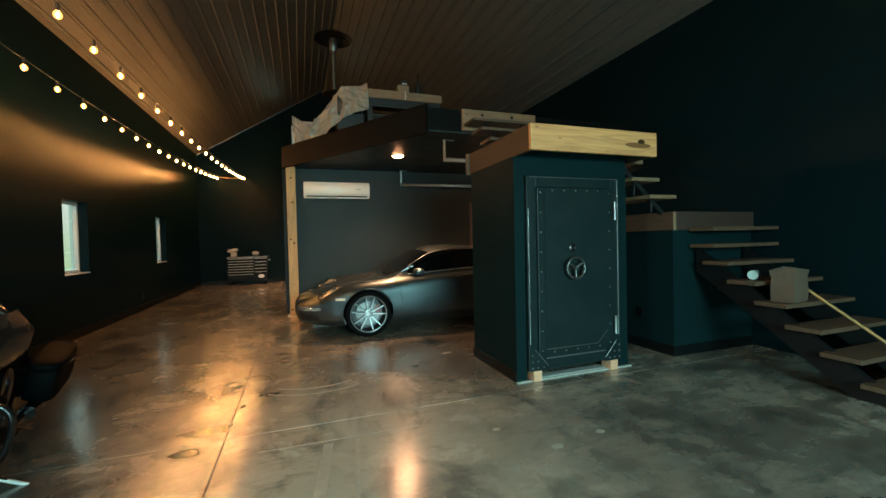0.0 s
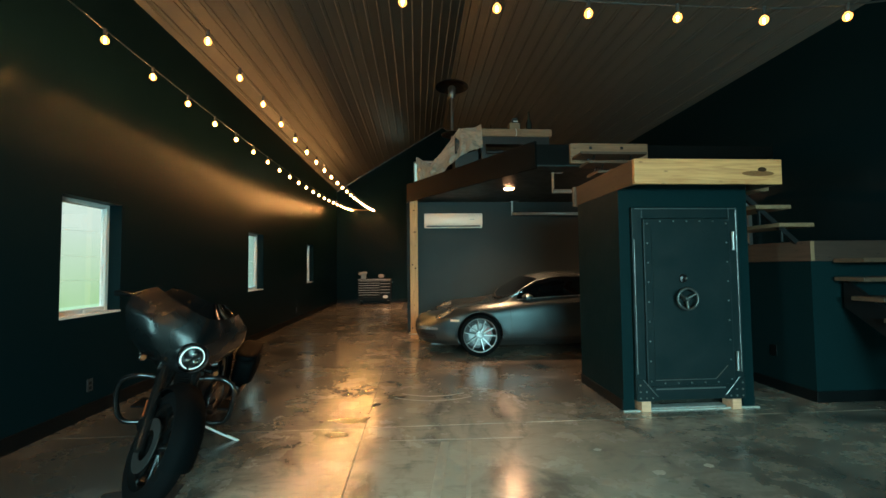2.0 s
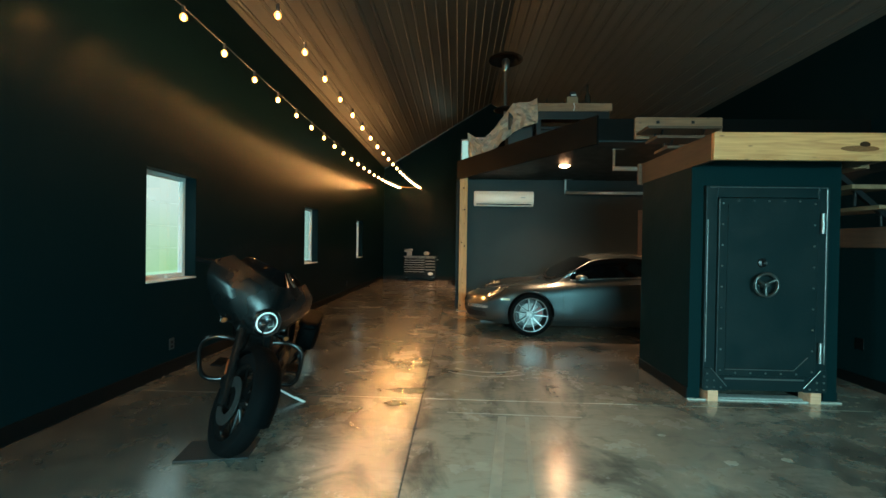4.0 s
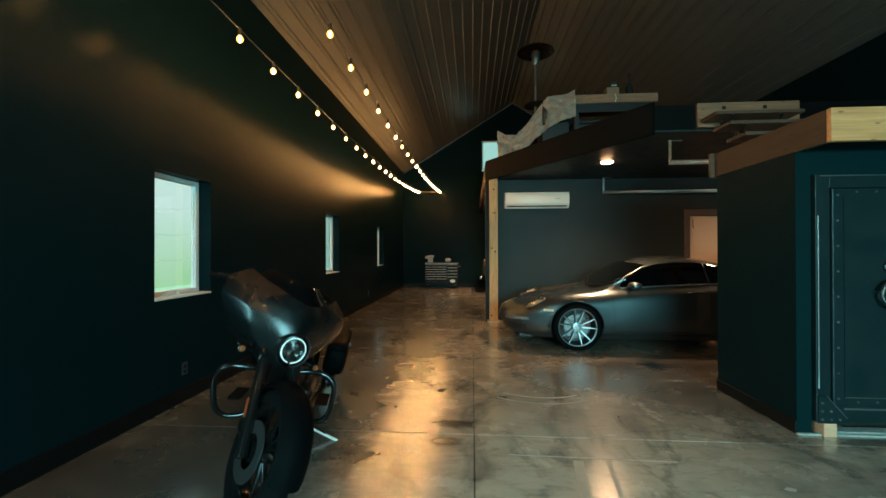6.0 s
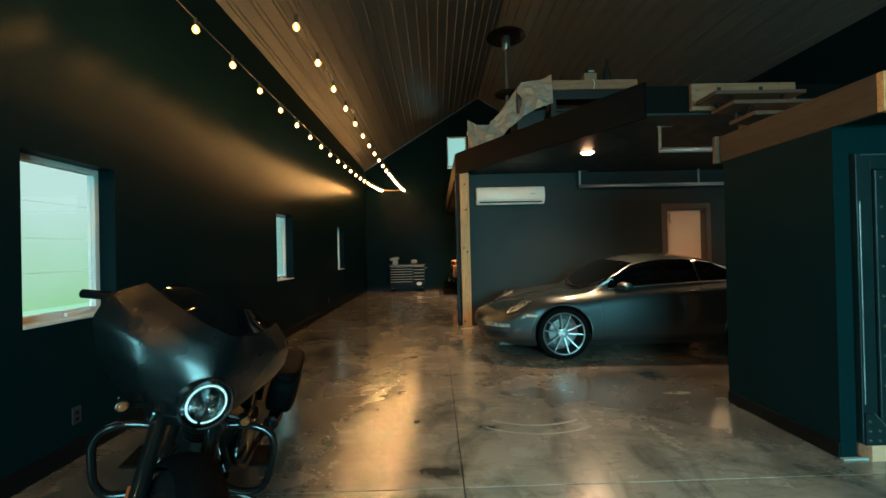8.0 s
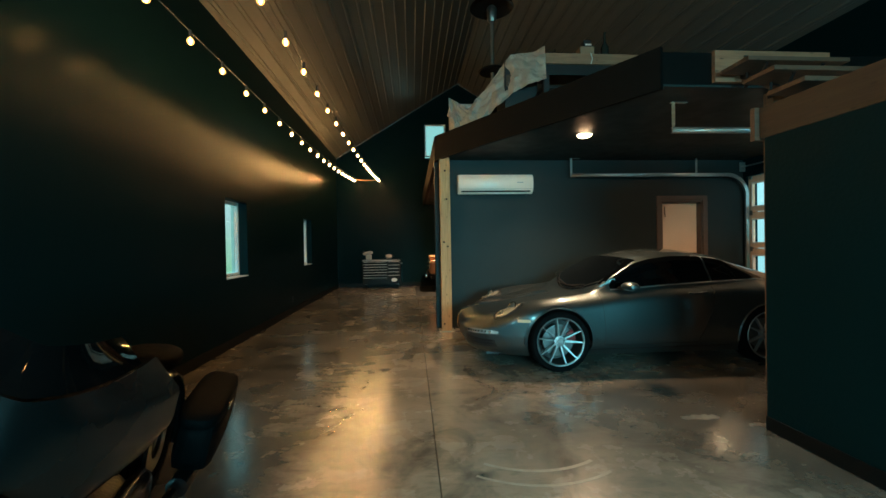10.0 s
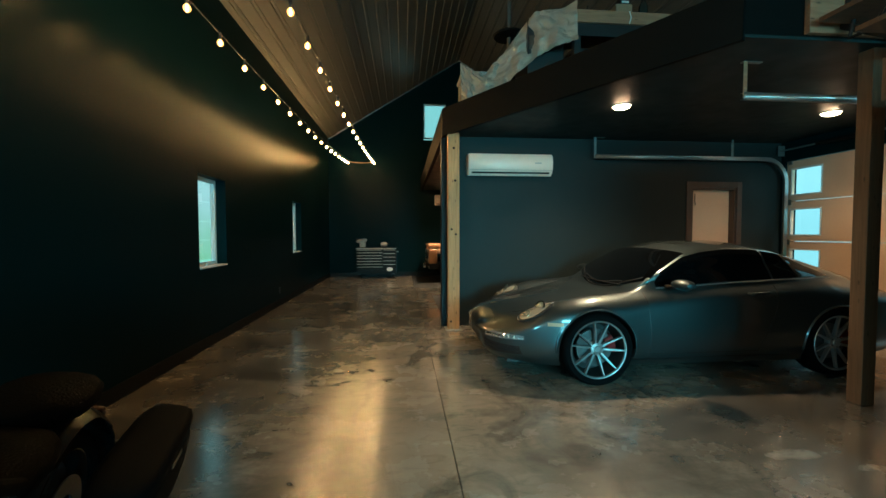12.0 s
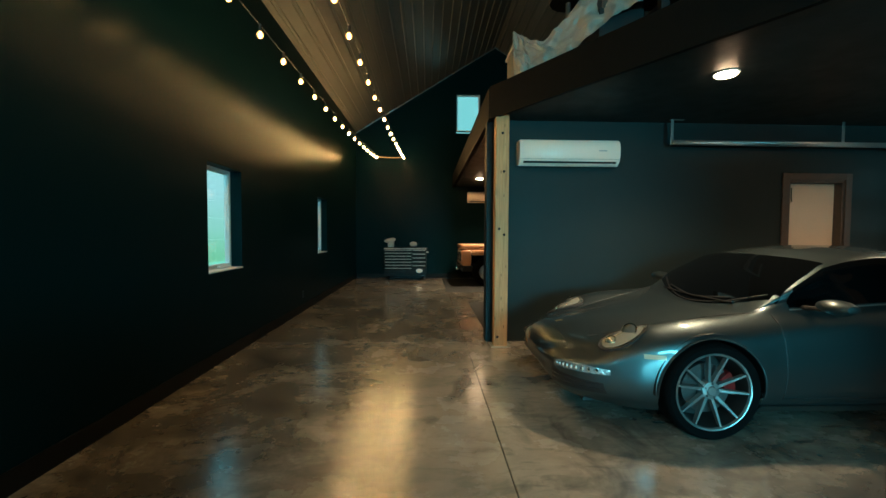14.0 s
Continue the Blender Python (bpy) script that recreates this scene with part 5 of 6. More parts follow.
def build_motorcycle(m):
    """Forward is -y, left is +x; the fork is turned to its left lock."""
    bike = thing("motorcycle", "black touring motorcycle with a fork fairing and hard panniers", "motorcycle", m)
    ax = Matrix.Rotation(radians(90), 4, "Y")
    FW, RW, R = -0.97, 0.81, 0.325

    def wheel(parent, y, width, m2):
        wh = part("wheel", lathe([(0.235, -width * 0.4), (0.245, -width * 0.42), (0.225, -0.02), (0.225, 0.02), (0.245, width * 0.42), (0.235, width * 0.4), (0.215, 0.03), (0.215, -0.03)], n=40, m=m2 @ ax, closed=True), GLOSS, parent, "black cast wheel", True)
        part("tyre", lathe([(0.24, -width * 0.45), (0.28, -width * 0.5), (0.308, -width * 0.4), (R, -width * 0.12), (R, width * 0.12), (0.308, width * 0.4), (0.28, width * 0.5), (0.24, width * 0.45)], n=44, m=m2 @ ax, closed=True), RUBBER, wh, "black tyre", True)
        for k in range(9):
            a = 2 * math.pi * k / 9
            part("spoke", rod(m2 @ Vector((0, 0.04 * math.cos(a), 0.04 * math.sin(a))), m2 @ Vector((0.0, 0.222 * math.cos(a + 0.12), 0.222 * math.sin(a + 0.12))), 0.013, n=6, r2=0.009), GLOSS, wh)
        part("hub", rod(m2 @ Vector((-0.07, 0, 0)), m2 @ Vector((0.07, 0, 0)), 0.05, n=20), GLOSS, wh, smooth=True)
        for s in (-1, 1):
            part("disc", lathe([(0.085, -0.003), (0.15, -0.003), (0.15, 0.003), (0.085, 0.003)], n=36, m=m2 @ Matrix.Translation((s * 0.082, 0, 0)) @ ax, closed=True), DISC, wh, "steel brake disc", True)
        return wh

    wheel(bike, RW, 0.17, Matrix.Translation((0, RW, R)))
    # front end, turned about the steering head
    head = Vector((0, -0.43, 0.86))
    rake = radians(32)
    axis = Vector((0, math.sin(rake), math.cos(rake)))
    steer = Matrix.Translation(head) @ Matrix.Rotation(radians(34), 4, axis) @ Matrix.Translation(-head)
    wheel(bike, FW, 0.13, steer @ Matrix.Translation((0, FW, R)))
    for s in (-1, 1):
        part("fork_leg", rod(steer @ Vector((s * 0.105, FW - 0.0, R - 0.04)), steer @ Vector((s * 0.105, -0.66, 0.7)), 0.03), GLOSS, bike, smooth=True)
        part("fork_tube", rod(steer @ Vector((s * 0.105, -0.66, 0.69)), steer @ Vector((s * 0.105, -0.45, 1.0)), 0.036), GLOSS, bike, smooth=True)
        part("caliper", blob((0.028, 0.06, 0.045), steer @ Matrix.Translation((s * 0.105, FW + 0.13, R + 0.06))), GLOSS, bike, smooth=True)
        part("fork_reflector", box(-0.004, 0.004, -0.008, 0.008, -0.05, 0.05, 0.002, bm=None), mat("orange_reflector", (0.22, 0.045, 0.015), 0.25), bike, "thin orange reflector", m=steer @ Matrix.Translation((s * 0.139, -0.82, 0.48)) @ pose(0, 0, 0, -38))
    part("triple_clamp", box(-0.15, 0.15, -0.68, -0.56, 0.69, 0.74, 0.012), GLOSS, bike, m=steer)

    def fender(y, z, r, w, a0, a1):
        def fn(u, v):
            a = radians(a0 + (a1 - a0) * v)
            rr = r - 0.05 * abs(u) ** 2.5
            return (u * w, y - rr * math.cos(a), z + rr * math.sin(a))
        return fn
    f1 = shell(fender(FW, R, 0.372, 0.088, 2, 150), 10, 22)
    f1.transform(steer)
    part("front_fender", f1, CASE, bike, "matt black front mudguard", True)
    part("rear_fender", shell(fender(RW, R, 0.4, 0.12, 40, 205), 10, 20), SATIN, bike, smooth=True)

    def fairing(u, v):
        half = np.interp(v, [0, 0.18, 0.4, 0.6, 0.82, 1.0], [0.18, 0.30, 0.385, 0.43, 0.42, 0.31])
        a = abs(u)
        fwd = 0.255 * (1 - a ** 1.7) - 0.03 * math.sin(math.pi * min(1, a * 1.5)) * (1 - v)
        z = 0.70 + 0.41 * v - 0.07 * (1 - a) * (v - 0.5) - 0.05 * a * a * (0.3 - v)
        y = -0.5 - fwd + 0.11 * v ** 1.6 + 0.06 * a * a
        return (u * half, y, z)

    fr = shell(fairing, 36, 24, 0.008)
    fr.transform(steer)
    fair = part("fairing", fr, SATIN, bike, "satin black batwing fairing", True)

    def screen(u, v):
        p = fairing(u * 0.85, 1.0)
        return (p[0] * (1 - 0.25 * v), p[1] + 0.02 + 0.09 * v, p[2] + 0.1 * v * (1 - 0.5 * u * u))
    sc = shell(screen, 20, 6, 0.004)
    sc.transform(steer)
    part("windscreen", sc, TINT, fair, "low dark windscreen", True)
    hl = steer @ Matrix.Translation((0, -0.735, 0.815)) @ pose(0, 0, 0, 84)
    lamp_ob = part("headlight", lathe([(0.092, -0.12), (0.1, -0.02), (0.104, 0.012), (0.096, 0.018), (0.09, 0.004), (0.07, -0.03), (0, -0.045)], n=40, m=hl), GLOSS, fair, "round headlight in a black bezel", True)
    part("halo_ring", lathe([(0.066, 0.002), (0.068, 0.007), (0.073, 0.007), (0.075, 0.002)], n=40, m=hl), glow("white_halo", (0.72, 0.95, 0.95), 0.36), lamp_ob, "lit white halo ring", True)
    part("reflector", lathe([(0.06, 0.0), (0.045, -0.012), (0.0, -0.018)], n=30, m=hl), mat("dark_chrome_reflector", (0.12, 0.13, 0.13), 0.2, metal=0.9, bump=0.8, bump_scale=50), lamp_ob, smooth=True)
    for a in (90, 210, 330):
        c = Vector((0.028 * math.cos(radians(a)), 0.028 * math.sin(radians(a)), -0.008))
        part("projector", lathe([(0, 0.014), (0.012, 0.011), (0.019, 0.0)], n=16, m=hl @ Matrix.Translation(c)), CHROME, lamp_ob, smooth=True)
    part("lens", lathe([(0, 0.03), (0.05, 0.025), (0.09, 0.012)], n=32, m=hl), CLEAR, lamp_ob, "clear lens", True)
    for s in (-1, 1):
        ts = part("turn_signal", lathe([(0, -0.05), (0.02, -0.04), (0.026, 0.0), (0.023, 0.012), (0, 0.018)], n=18, m=steer @ Matrix.Translation((s * 0.24, -0.62, 0.725)) @ pose(0, 0, 0, 90)), GLOSS, bike, smooth=True)
        part("lens", lathe([(0, 0.024), (0.014, 0.021), (0.02, 0.012)], n=16, m=steer @ Matrix.Translation((s * 0.24, -0.62, 0.725)) @ pose(0, 0, 0, 90)), mat("amber_lens", (0.2, 0.06, 0.02), 0.15), ts, "amber lens", True)
        part("arm", tube([steer @ Vector((s * 0.12, -0.56, 0.72)), steer @ Vector((s * 0.23, -0.6, 0.725))], 0.012, n=8), GLOSS, ts)
        bar = part("handlebar", tube([steer @ Vector(p) for p in ((s * 0.05, -0.36, 0.98), (s * 0.2, -0.34, 1.06), (s * 0.32, -0.26, 1.06), (s * 0.45, -0.14, 1.0))], 0.014, n=8), GLOSS, bike, smooth=True)
        part("grip", rod(steer @ Vector((s * 0.38, -0.2, 1.028)), steer @ Vector((s * 0.47, -0.125, 0.992)), 0.02), RUBBER, bar, smooth=True)
        part("lever", tube([steer @ Vector((s * 0.34, -0.29, 1.05)), steer @ Vector((s * 0.45, -0.21, 1.02))], 0.007, n=6), GLOSS, bar)
    part("tank", blob((0.17, 0.3, 0.14), Matrix.Translation((0, -0.14, 0.82)) @ pose(0, 0, 0, 8), 2.3), CASE, bike, "matt black fuel tank", True)
    part("seat", blob((0.19, 0.27, 0.07), Matrix.Translation((0, 0.38, 0.72)), 2.5), LEATHER, bike, "black leather seat", True)
    part("pillion", blob((0.15, 0.2, 0.065), Matrix.Translation((0, 0.78, 0.78)), 2.5), LEATHER, bike, smooth=True)
    part("frame", tube([(0, -0.38, 0.85), (0.11, -0.3, 0.4), (0.13, -0.2, 0.2), (0.13, 0.4, 0.2), (0.1, 0.55, 0.5)], 0.02, n=8), GLOSS, bike, smooth=True)
    part("frame", tube([(0, -0.38, 0.85), (-0.11, -0.3, 0.4), (-0.13, -0.2, 0.2), (-0.13, 0.4, 0.2), (-0.1, 0.55, 0.5)], 0.02, n=8), GLOSS, bike, smooth=True)
    eng = part("crankcase", blob((0.17, 0.23, 0.14), Matrix.Translation((0, 0.08, 0.34)), 3.2), ENGINE, bike, "black engine block", True)
    for k, (y, tilt) in enumerate(((-0.09, 24), (0.17, -24))):
        mm = Matrix.Translation((0, y, 0.43)) @ pose(0, 0, 0, tilt)
        cyl = part("cylinder", rod(mm @ Vector((0, 0, 0)), mm @ Vector((0, 0, 0.2)), 0.07, n=20), ENGINE, bike, smooth=True)
        for i in range(8):
            part("fin", rod(mm @ Vector((0, 0, 0.02 + 0.022 * i)), mm @ Vector((0, 0, 0.026 + 0.022 * i)), 0.1, n=20), ENGINE, cyl)
        part("rocker_cover", blob((0.085, 0.1, 0.045), mm @ Matrix.Translation((0, 0, 0.24)), 3), GLOSS, cyl, smooth=True)
        part("pushrod_tube", rod(mm @ Vector((-0.1, 0.03, -0.02)), mm @ Vector((-0.08, 0.0, 0.2)), 0.013), CHROME, cyl, smooth=True)
    part("primary_cover", blob((0.05, 0.28, 0.12), Matrix.Translation((0.17, 0.1, 0.33)), 3), GLOSS, bike, "gloss black primary cover", True)
    part("air_cleaner", lathe([(0, 0.06), (0.07, 0.058), (0.09, 0.04), (0.09, 0)], n=26, m=Matrix.Translation((-0.14, 0.05, 0.6)) @ Matrix.Rotation(radians(-90), 4, "Y")), GLOSS, bike, smooth=True)
    part("horn", lathe([(0, 0.05), (0.04, 0.045), (0.05, 0.0)], n=18, m=Matrix.Translation((0.13, 0.02, 0.6)) @ Matrix.Rotation(radians(90), 4, "Y")), GLOSS, bike, smooth=True)
    for s in (-1, 1):
        part("exhaust", tube([(s * 0.1, -0.2, 0.42), (s * 0.16, -0.26, 0.32), (s * 0.2, -0.1, 0.24), (s * 0.24, 0.3, 0.22), (s * 0.27, 0.55, 0.24)], 0.026, n=10), GLOSS, bike, smooth=True)
        part("silencer", tube([(s * 0.27, 0.5, 0.235), (s * 0.28, 0.6, 0.24), (s * 0.3, 1.2, 0.27)], 0.05, n=14), GLOSS, bike, smooth=True)
        bag = part("pannier", blob((0.1, 0.34, 0.14), Matrix.Translation((s * 0.31, 0.84, 0.43)) @ pose(0, 0, 0, 3, s * 6, 0), 5, 28), CASE, bike, "hard matt black pannier", True)
        part("lid", blob((0.106, 0.345, 0.045), Matrix.Translation((s * 0.315, 0.84, 0.56)) @ pose(0, 0, 0, 3, s * 6, 0), 4, 28), CASE, bag, smooth=True)
        part("latch", box(s * 0.418 - 0.006, s * 0.418 + 0.006, 0.78, 0.9, 0.51, 0.535, 0.004), GLOSS, bag)
        g = [(s * 0.12, -0.34, 0.56), (s * 0.26, -0.38, 0.585), (s * 0.355, -0.38, 0.55), (s * 0.385, -0.37, 0.48), (s * 0.37, -0.34, 0.3), (s * 0.33, -0.32, 0.235), (s * 0.25, -0.3, 0.22), (s * 0.12, -0.27, 0.25)]
        fine = []
        for i in range(len(g) - 1):
            for t in (0, 0.34, 0.67):
                fine.append(Vector(g[i]).lerp(Vector(g[i + 1]), t))
        sm = [fine[0]] + [(fine[i - 1] + 2 * fine[i] + fine[i + 1]) / 4 for i in range(1, len(fine) - 1)] + [Vector(g[-1])]
        part("engine_guard", tube(sm, 0.018, n=10), GLOSS, bike, "black tubular engine guard", True)
        part("footboard", box(0.25, 0.34, -0.18, 0.05, 0.28, 0.295, 0.006) if s > 0 else box(-0.34, -0.25, -0.18, 0.05, 0.28, 0.295, 0.006), RUBBER, bike, "rubber footboard")
    part("tail_light", blob((0.05, 0.03, 0.03), Matrix.Translation((0, 1.2, 0.56))), mat("smoked_red_lens", (0.02, 0.003, 0.003), 0.25), bike, smooth=True)
    stand = part("side_stand", tube([(0.14, -0.1, 0.14), (0.3, -0.15, 0.09), (0.45, -0.19, 0.045)], 0.011, n=8), STAND, bike, "extended bright side stand", True)
    part("foot", box(0.43, 0.5, -0.21, -0.17, 0.028, 0.046, 0.005), STAND, stand)
    part("spring", tube([(0.16, -0.125, 0.155), (0.36, -0.185, 0.09)], 0.006, n=6), CHROME, stand)
    return bike


build_motorcycle(pose(-1.92, 3.24, 0.012, 0, 8, 14))
solid("floor_pad", box(-0.22, 0.22, -0.13, 0.13, 0.0, 0.014, 0.005), mat("black_rubber_pad", (0.012, 0.012, 0.012), 0.7, bump=0.4), "black rubber pad on the floor before the front tyre", "pad", m=pose(-1.68, 2.32, 0, 0, 0, 10))

# ---- loft contents ----
PLASTIC = bpy.data.materials.new("milky_plastic_film")
PLASTIC.use_nodes = True
pn = PLASTIC.node_tree.nodes["Principled BSDF"]
pn.inputs["Base Color"].default_value = (0.36, 0.34, 0.29, 1)
pn.inputs["Roughness"].default_value, pn.inputs["Transmission Weight"].default_value = 0.3, 0.25
pb = PLASTIC.node_tree.nodes.new("ShaderNodeBump")
pt = PLASTIC.node_tree.nodes.new("ShaderNodeTexNoise")
pt.inputs["Scale"].default_value, pt.inputs["Detail"].default_value, pt.inputs["Distortion"].default_value = 7, 5, 1.5
pb.inputs["Strength"].default_value, pb.inputs["Distance"].default_value = 0.8, 0.03
PLASTIC.node_tree.links.new(pt.outputs["Fac"], pb.inputs["Height"])
PLASTIC.node_tree.links.new(pb.outputs["Normal"], pn.inputs["Normal"])


def sheet(u, v):
    """Film hung over a tall cabinet, sliding down over a lower box to the deck edge."""
    x = np.interp(u, [-1, -0.55, -0.2, 0.15, 0.45, 1], [0.02, 0.17, 0.38, 0.6, 0.8, 1.22])
    top = np.interp(u, [-1, -0.7, -0.35, 0.0, 0.3, 0.5, 1], [3.62, 3.55, 3.42, 3.6, 3.88, 3.99, 3.98])
    low = np.interp(u, [-1, -0.5, -0.1, 0.2, 0.6, 1], [3.13, 3.13, 3.16, 3.3, 3.5, 3.55])
    y = 7.95 - 0.9 * (x - 0.02) * 0.85 - 0.06 * (1 - v)
    fold = 0.014 * math.sin(11 * u + 5 * v) + 0.07 * noise.noise((5.5 * u, 2.2 * v, 0.3)) + 0.04 * noise.noise((13 * u + 4 * v, 7 * v, 1.7))
    return (x + 0.3 * fold, y + fold, low + (top - low) * v)


solid("plastic_sheet", shell(sheet, 90, 26, 0.003), PLASTIC, "crumpled milky plastic sheet draped over stored furniture", "plastic sheet", smooth=True)
cab = thing("cabinet", "dark cabinet under plastic sheeting on the loft", "cabinet", pose(0, 0, LOFT1))
part("body", box(0.75, 1.2, 7.35, 7.9, 0.0, 0.86, 0.01), DARK, cab)
part("drawer", box(0.77, 1.18, 7.335, 7.349, 0.5, 0.66, 0.004), FRAME, cab, "brown drawer front")
crate = thing("storage_bin", "low grey storage bin at the loft corner", "storage bin", pose(0, 0, LOFT1))
part("body", box(0.06, 0.42, 8.02, 8.5, 0.0, 0.44, 0.02), mat("grey_bin_plastic", (0.16, 0.18, 0.18), 0.5, grain=0.2), crate)
part("lid", box(0.04, 0.44, 8.0, 8.52, 0.44, 0.48, 0.01), mat("pale_bin_lid", (0.42, 0.42, 0.4), 0.5, grain=0.2), crate, "pale lid")

table_ob = thing("workbench", "workbench with a thick pine top on dark legs on the loft", "workbench", pose(1.18, 7.05, LOFT1))
part("top", box(0, 1.36, 0, 0.7, 0.70, 0.84, 0.006), wood_mat("bench_pine", (0.3, 0.18, 0.1), (0.2, 0.11, 0.06), axis=0), table_ob, "thick pine top")
part("strap", tube([(0.68, -0.004, 0.70), (0.7, -0.006, 0.77), (0.68, -0.004, 0.84)], 0.006, n=6), mat("white_cord", (0.7, 0.7, 0.66), 0.6), table_ob, "loose white cord")
for x, y in ((0.08, 0.08), (1.22, 0.08), (0.08, 0.6), (1.22, 0.6)):
    part("leg", box(x - 0.04, x + 0.04, y - 0.04, y + 0.04, 0, 0.7, 0.004), DARK, table_ob)
part("apron", box(0.04, 1.32, 0.03, 0.06, 0.56, 0.699), DARK, table_ob)
sofa = thing("storage_box", "black storage box below the workbench", "storage box", pose(1.25, 7.2, LOFT1))
part("body", box(0, 0.85, 0, 0.45, 0, 0.42, 0.02), DARK, sofa)
part("lid", box(-0.01, 0.86, -0.01, 0.46, 0.42, 0.47, 0.012), DARK, sofa)
sp = thing("small_box", "small brown carton with a white label on the workbench", "box", pose(1.78, 7.2, LOFT1 + 0.84))
part("carton", box(0, 0.2, 0, 0.16, 0, 0.17, 0.004), mat("brown_carton", (0.26, 0.18, 0.11), 0.8, grain=0.3), sp)
part("lid", box(0.06, 0.17, 0.02, 0.12, 0.17, 0.27, 0.01), DARK, sp, "black cap")
part("label_strip", box(0.08, 0.17, 0.017, 0.02, 0.195, 0.215), mat("white_label", (0.7, 0.7, 0.68), 0.6), sp, "white label")
solid("bottle", lathe([(0, 0), (0.05, 0), (0.055, 0.02), (0.055, 0.2), (0.02, 0.28), (0.016, 0.4), (0.02, 0.42), (0, 0.42)], n=18, m=Matrix.Translation((2.18, 7.3, LOFT1 + 0.84))), mat("dark_glass_bottle", (0.02, 0.025, 0.022), 0.12), "tall dark bottle standing on the workbench", "bottle", smooth=True)
solid("marker_pen", rod((1.42, 7.2, LOFT1 + 0.84), (1.42, 7.2, LOFT1 + 0.96), 0.009), DARK, "thin dark tool standing on the workbench", "tool")

heater = thing("patio_heater", "mushroom patio heater with a black dome on a steel pole", "patio heater", pose(0.8, 8.42, LOFT1))
part("base", lathe([(0, 0), (0.23, 0), (0.23, 0.04), (0.2, 0.06), (0.2, 0.75), (0.17, 0.78), (0, 0.78)], n=32), TRIM_BLACK, heater, "black tank housing", True)
part("collar", lathe([(0.03, 1.14), (0.22, 1.15), (0.24, 1.17), (0.22, 1.185), (0.03, 1.2)], n=32), TRIM_BLACK, heater, "round black shelf", True)
part("pole", rod((0, 0, 0.78), (0, 0, 2.06), 0.03), BARE, heater, "bare steel pole", True)
part("burner", lathe([(0, 1.98), (0.05, 1.98), (0.075, 2.02), (0.085, 2.2), (0.06, 2.24), (0, 2.24)], n=24), BARE, heater, "perforated burner", True)
part("dome", lathe([(0.36, 2.22), (0.355, 2.235), (0.25, 2.3), (0.1, 2.335), (0, 2.34), (0, 2.33), (0.1, 2.325), (0.25, 2.29), (0.35, 2.225)], n=44), mat("black_dome", (0.015, 0.015, 0.015), 0.25, metal=0.4), heater, "black reflector dome", True)
tent = bmesh.new()
a = [(2.85, 4.1, 2.335), (3.25, 4.1, 2.335), (3.05, 4.1, 2.47)]
vs = [[tent.verts.new((x, y + d, z)) for x, y, z in a] for d in (0, 0.3)]
tent.faces.new(vs[0])
tent.faces.new(vs[1][::-1])
for k in range(3):
    tent.faces.new((vs[0][k], vs[0][(k + 1) % 3], vs[1][(k + 1) % 3], vs[1][k]))
solid("carton", tent, mat("folded_carton", (0.22, 0.14, 0.09), 0.8, grain=0.3), "folded brown carton lying on the upper landing", "carton")

# ---- far end: tool chest, second vehicle, mats ----
chest = thing("tool_chest", "black rolling tool chest with bright drawer pulls", "tool chest", pose(-2.2, 15.03, 0))
CW, CZ0, CZ1 = 1.22, 0.13, 0.9
PULL = mat("pale_aluminium_pull", (0.7, 0.7, 0.68), 0.4, metal=0.2, grain=0.1)
CHEST = mat("black_enamel", (0.004, 0.006, 0.007), 0.4, spec=0.1, grain=0.1)
part("body", box(0, CW, 0.02, 0.52, CZ0, CZ1, 0.006), CHEST, chest)
part("worktop", box(-0.02, CW + 0.02, 0.0, 0.54, CZ1, CZ1 + 0.035, 0.006), CHEST, chest, "dark worktop")
part("top_trim", box(0.0, CW, -0.004, 0.003, CZ1 + 0.002, CZ1 + 0.016, 0.002), PULL, chest)
for i, (x0, x1, n) in enumerate(((0.02, 0.8, 7), (0.82, CW - 0.02, 5))):
    for k in range(n):
        h = (CZ1 - CZ0 - 0.04 - (0.17 if i else 0.12)) / n
        z = CZ1 - 0.02 - (k + 1) * h
        dr = part("drawer", box(x0, x1, 0.004, 0.02, z + 0.004, z + h - 0.004, 0.003), CHEST, chest)
        part("pull", box(x0 + 0.01, x1 - 0.01, -0.01, 0.004, z + h - 0.019, z + h - 0.009, 0.003), PULL, dr, "bright aluminium pull")
    part("drawer", box(x0, x1, 0.004, 0.02, CZ0 + 0.01, CZ0 + 0.12, 0.003), CHEST, chest)
part("decal", lathe([(0, 0.002), (0.075, 0.001), (0.08, 0)], n=20, m=pose(1.02, 0.004, 0.27, 90) @ Matrix.Diagonal((1.2, 0.75, 1, 1))), mat("white_decal", (0.7, 0.72, 0.72), 0.5), chest, "white oval decal")
for x in (0.1, CW - 0.1):
    for y in (0.1, 0.44):
        cs = part("caster", rod((x - 0.02, y, 0.06), (x + 0.02, y, 0.06), 0.06, n=18), RUBBER, chest, smooth=True)
        part("fork", box(x - 0.03, x + 0.03, y - 0.02, y + 0.02, 0.1, CZ0, 0.003), BARE, cs)
part("push_handle", tube([(CW + 0.0, 0.1, 0.8), (CW + 0.06, 0.1, 0.8), (CW + 0.06, 0.44, 0.8), (CW, 0.44, 0.8)], 0.012, n=8), ALLOY, chest)
g = thing("bench_grinder", "pale bench tool standing on the tool chest", "power tool", pose(-2.02, 15.3, CZ1 + 0.035))
PALE = mat("pale_tool_casting", (0.42, 0.40, 0.36), 0.5, grain=0.2)
part("body", box(-0.09, 0.09, -0.08, 0.08, 0, 0.16, 0.02), PALE, g)
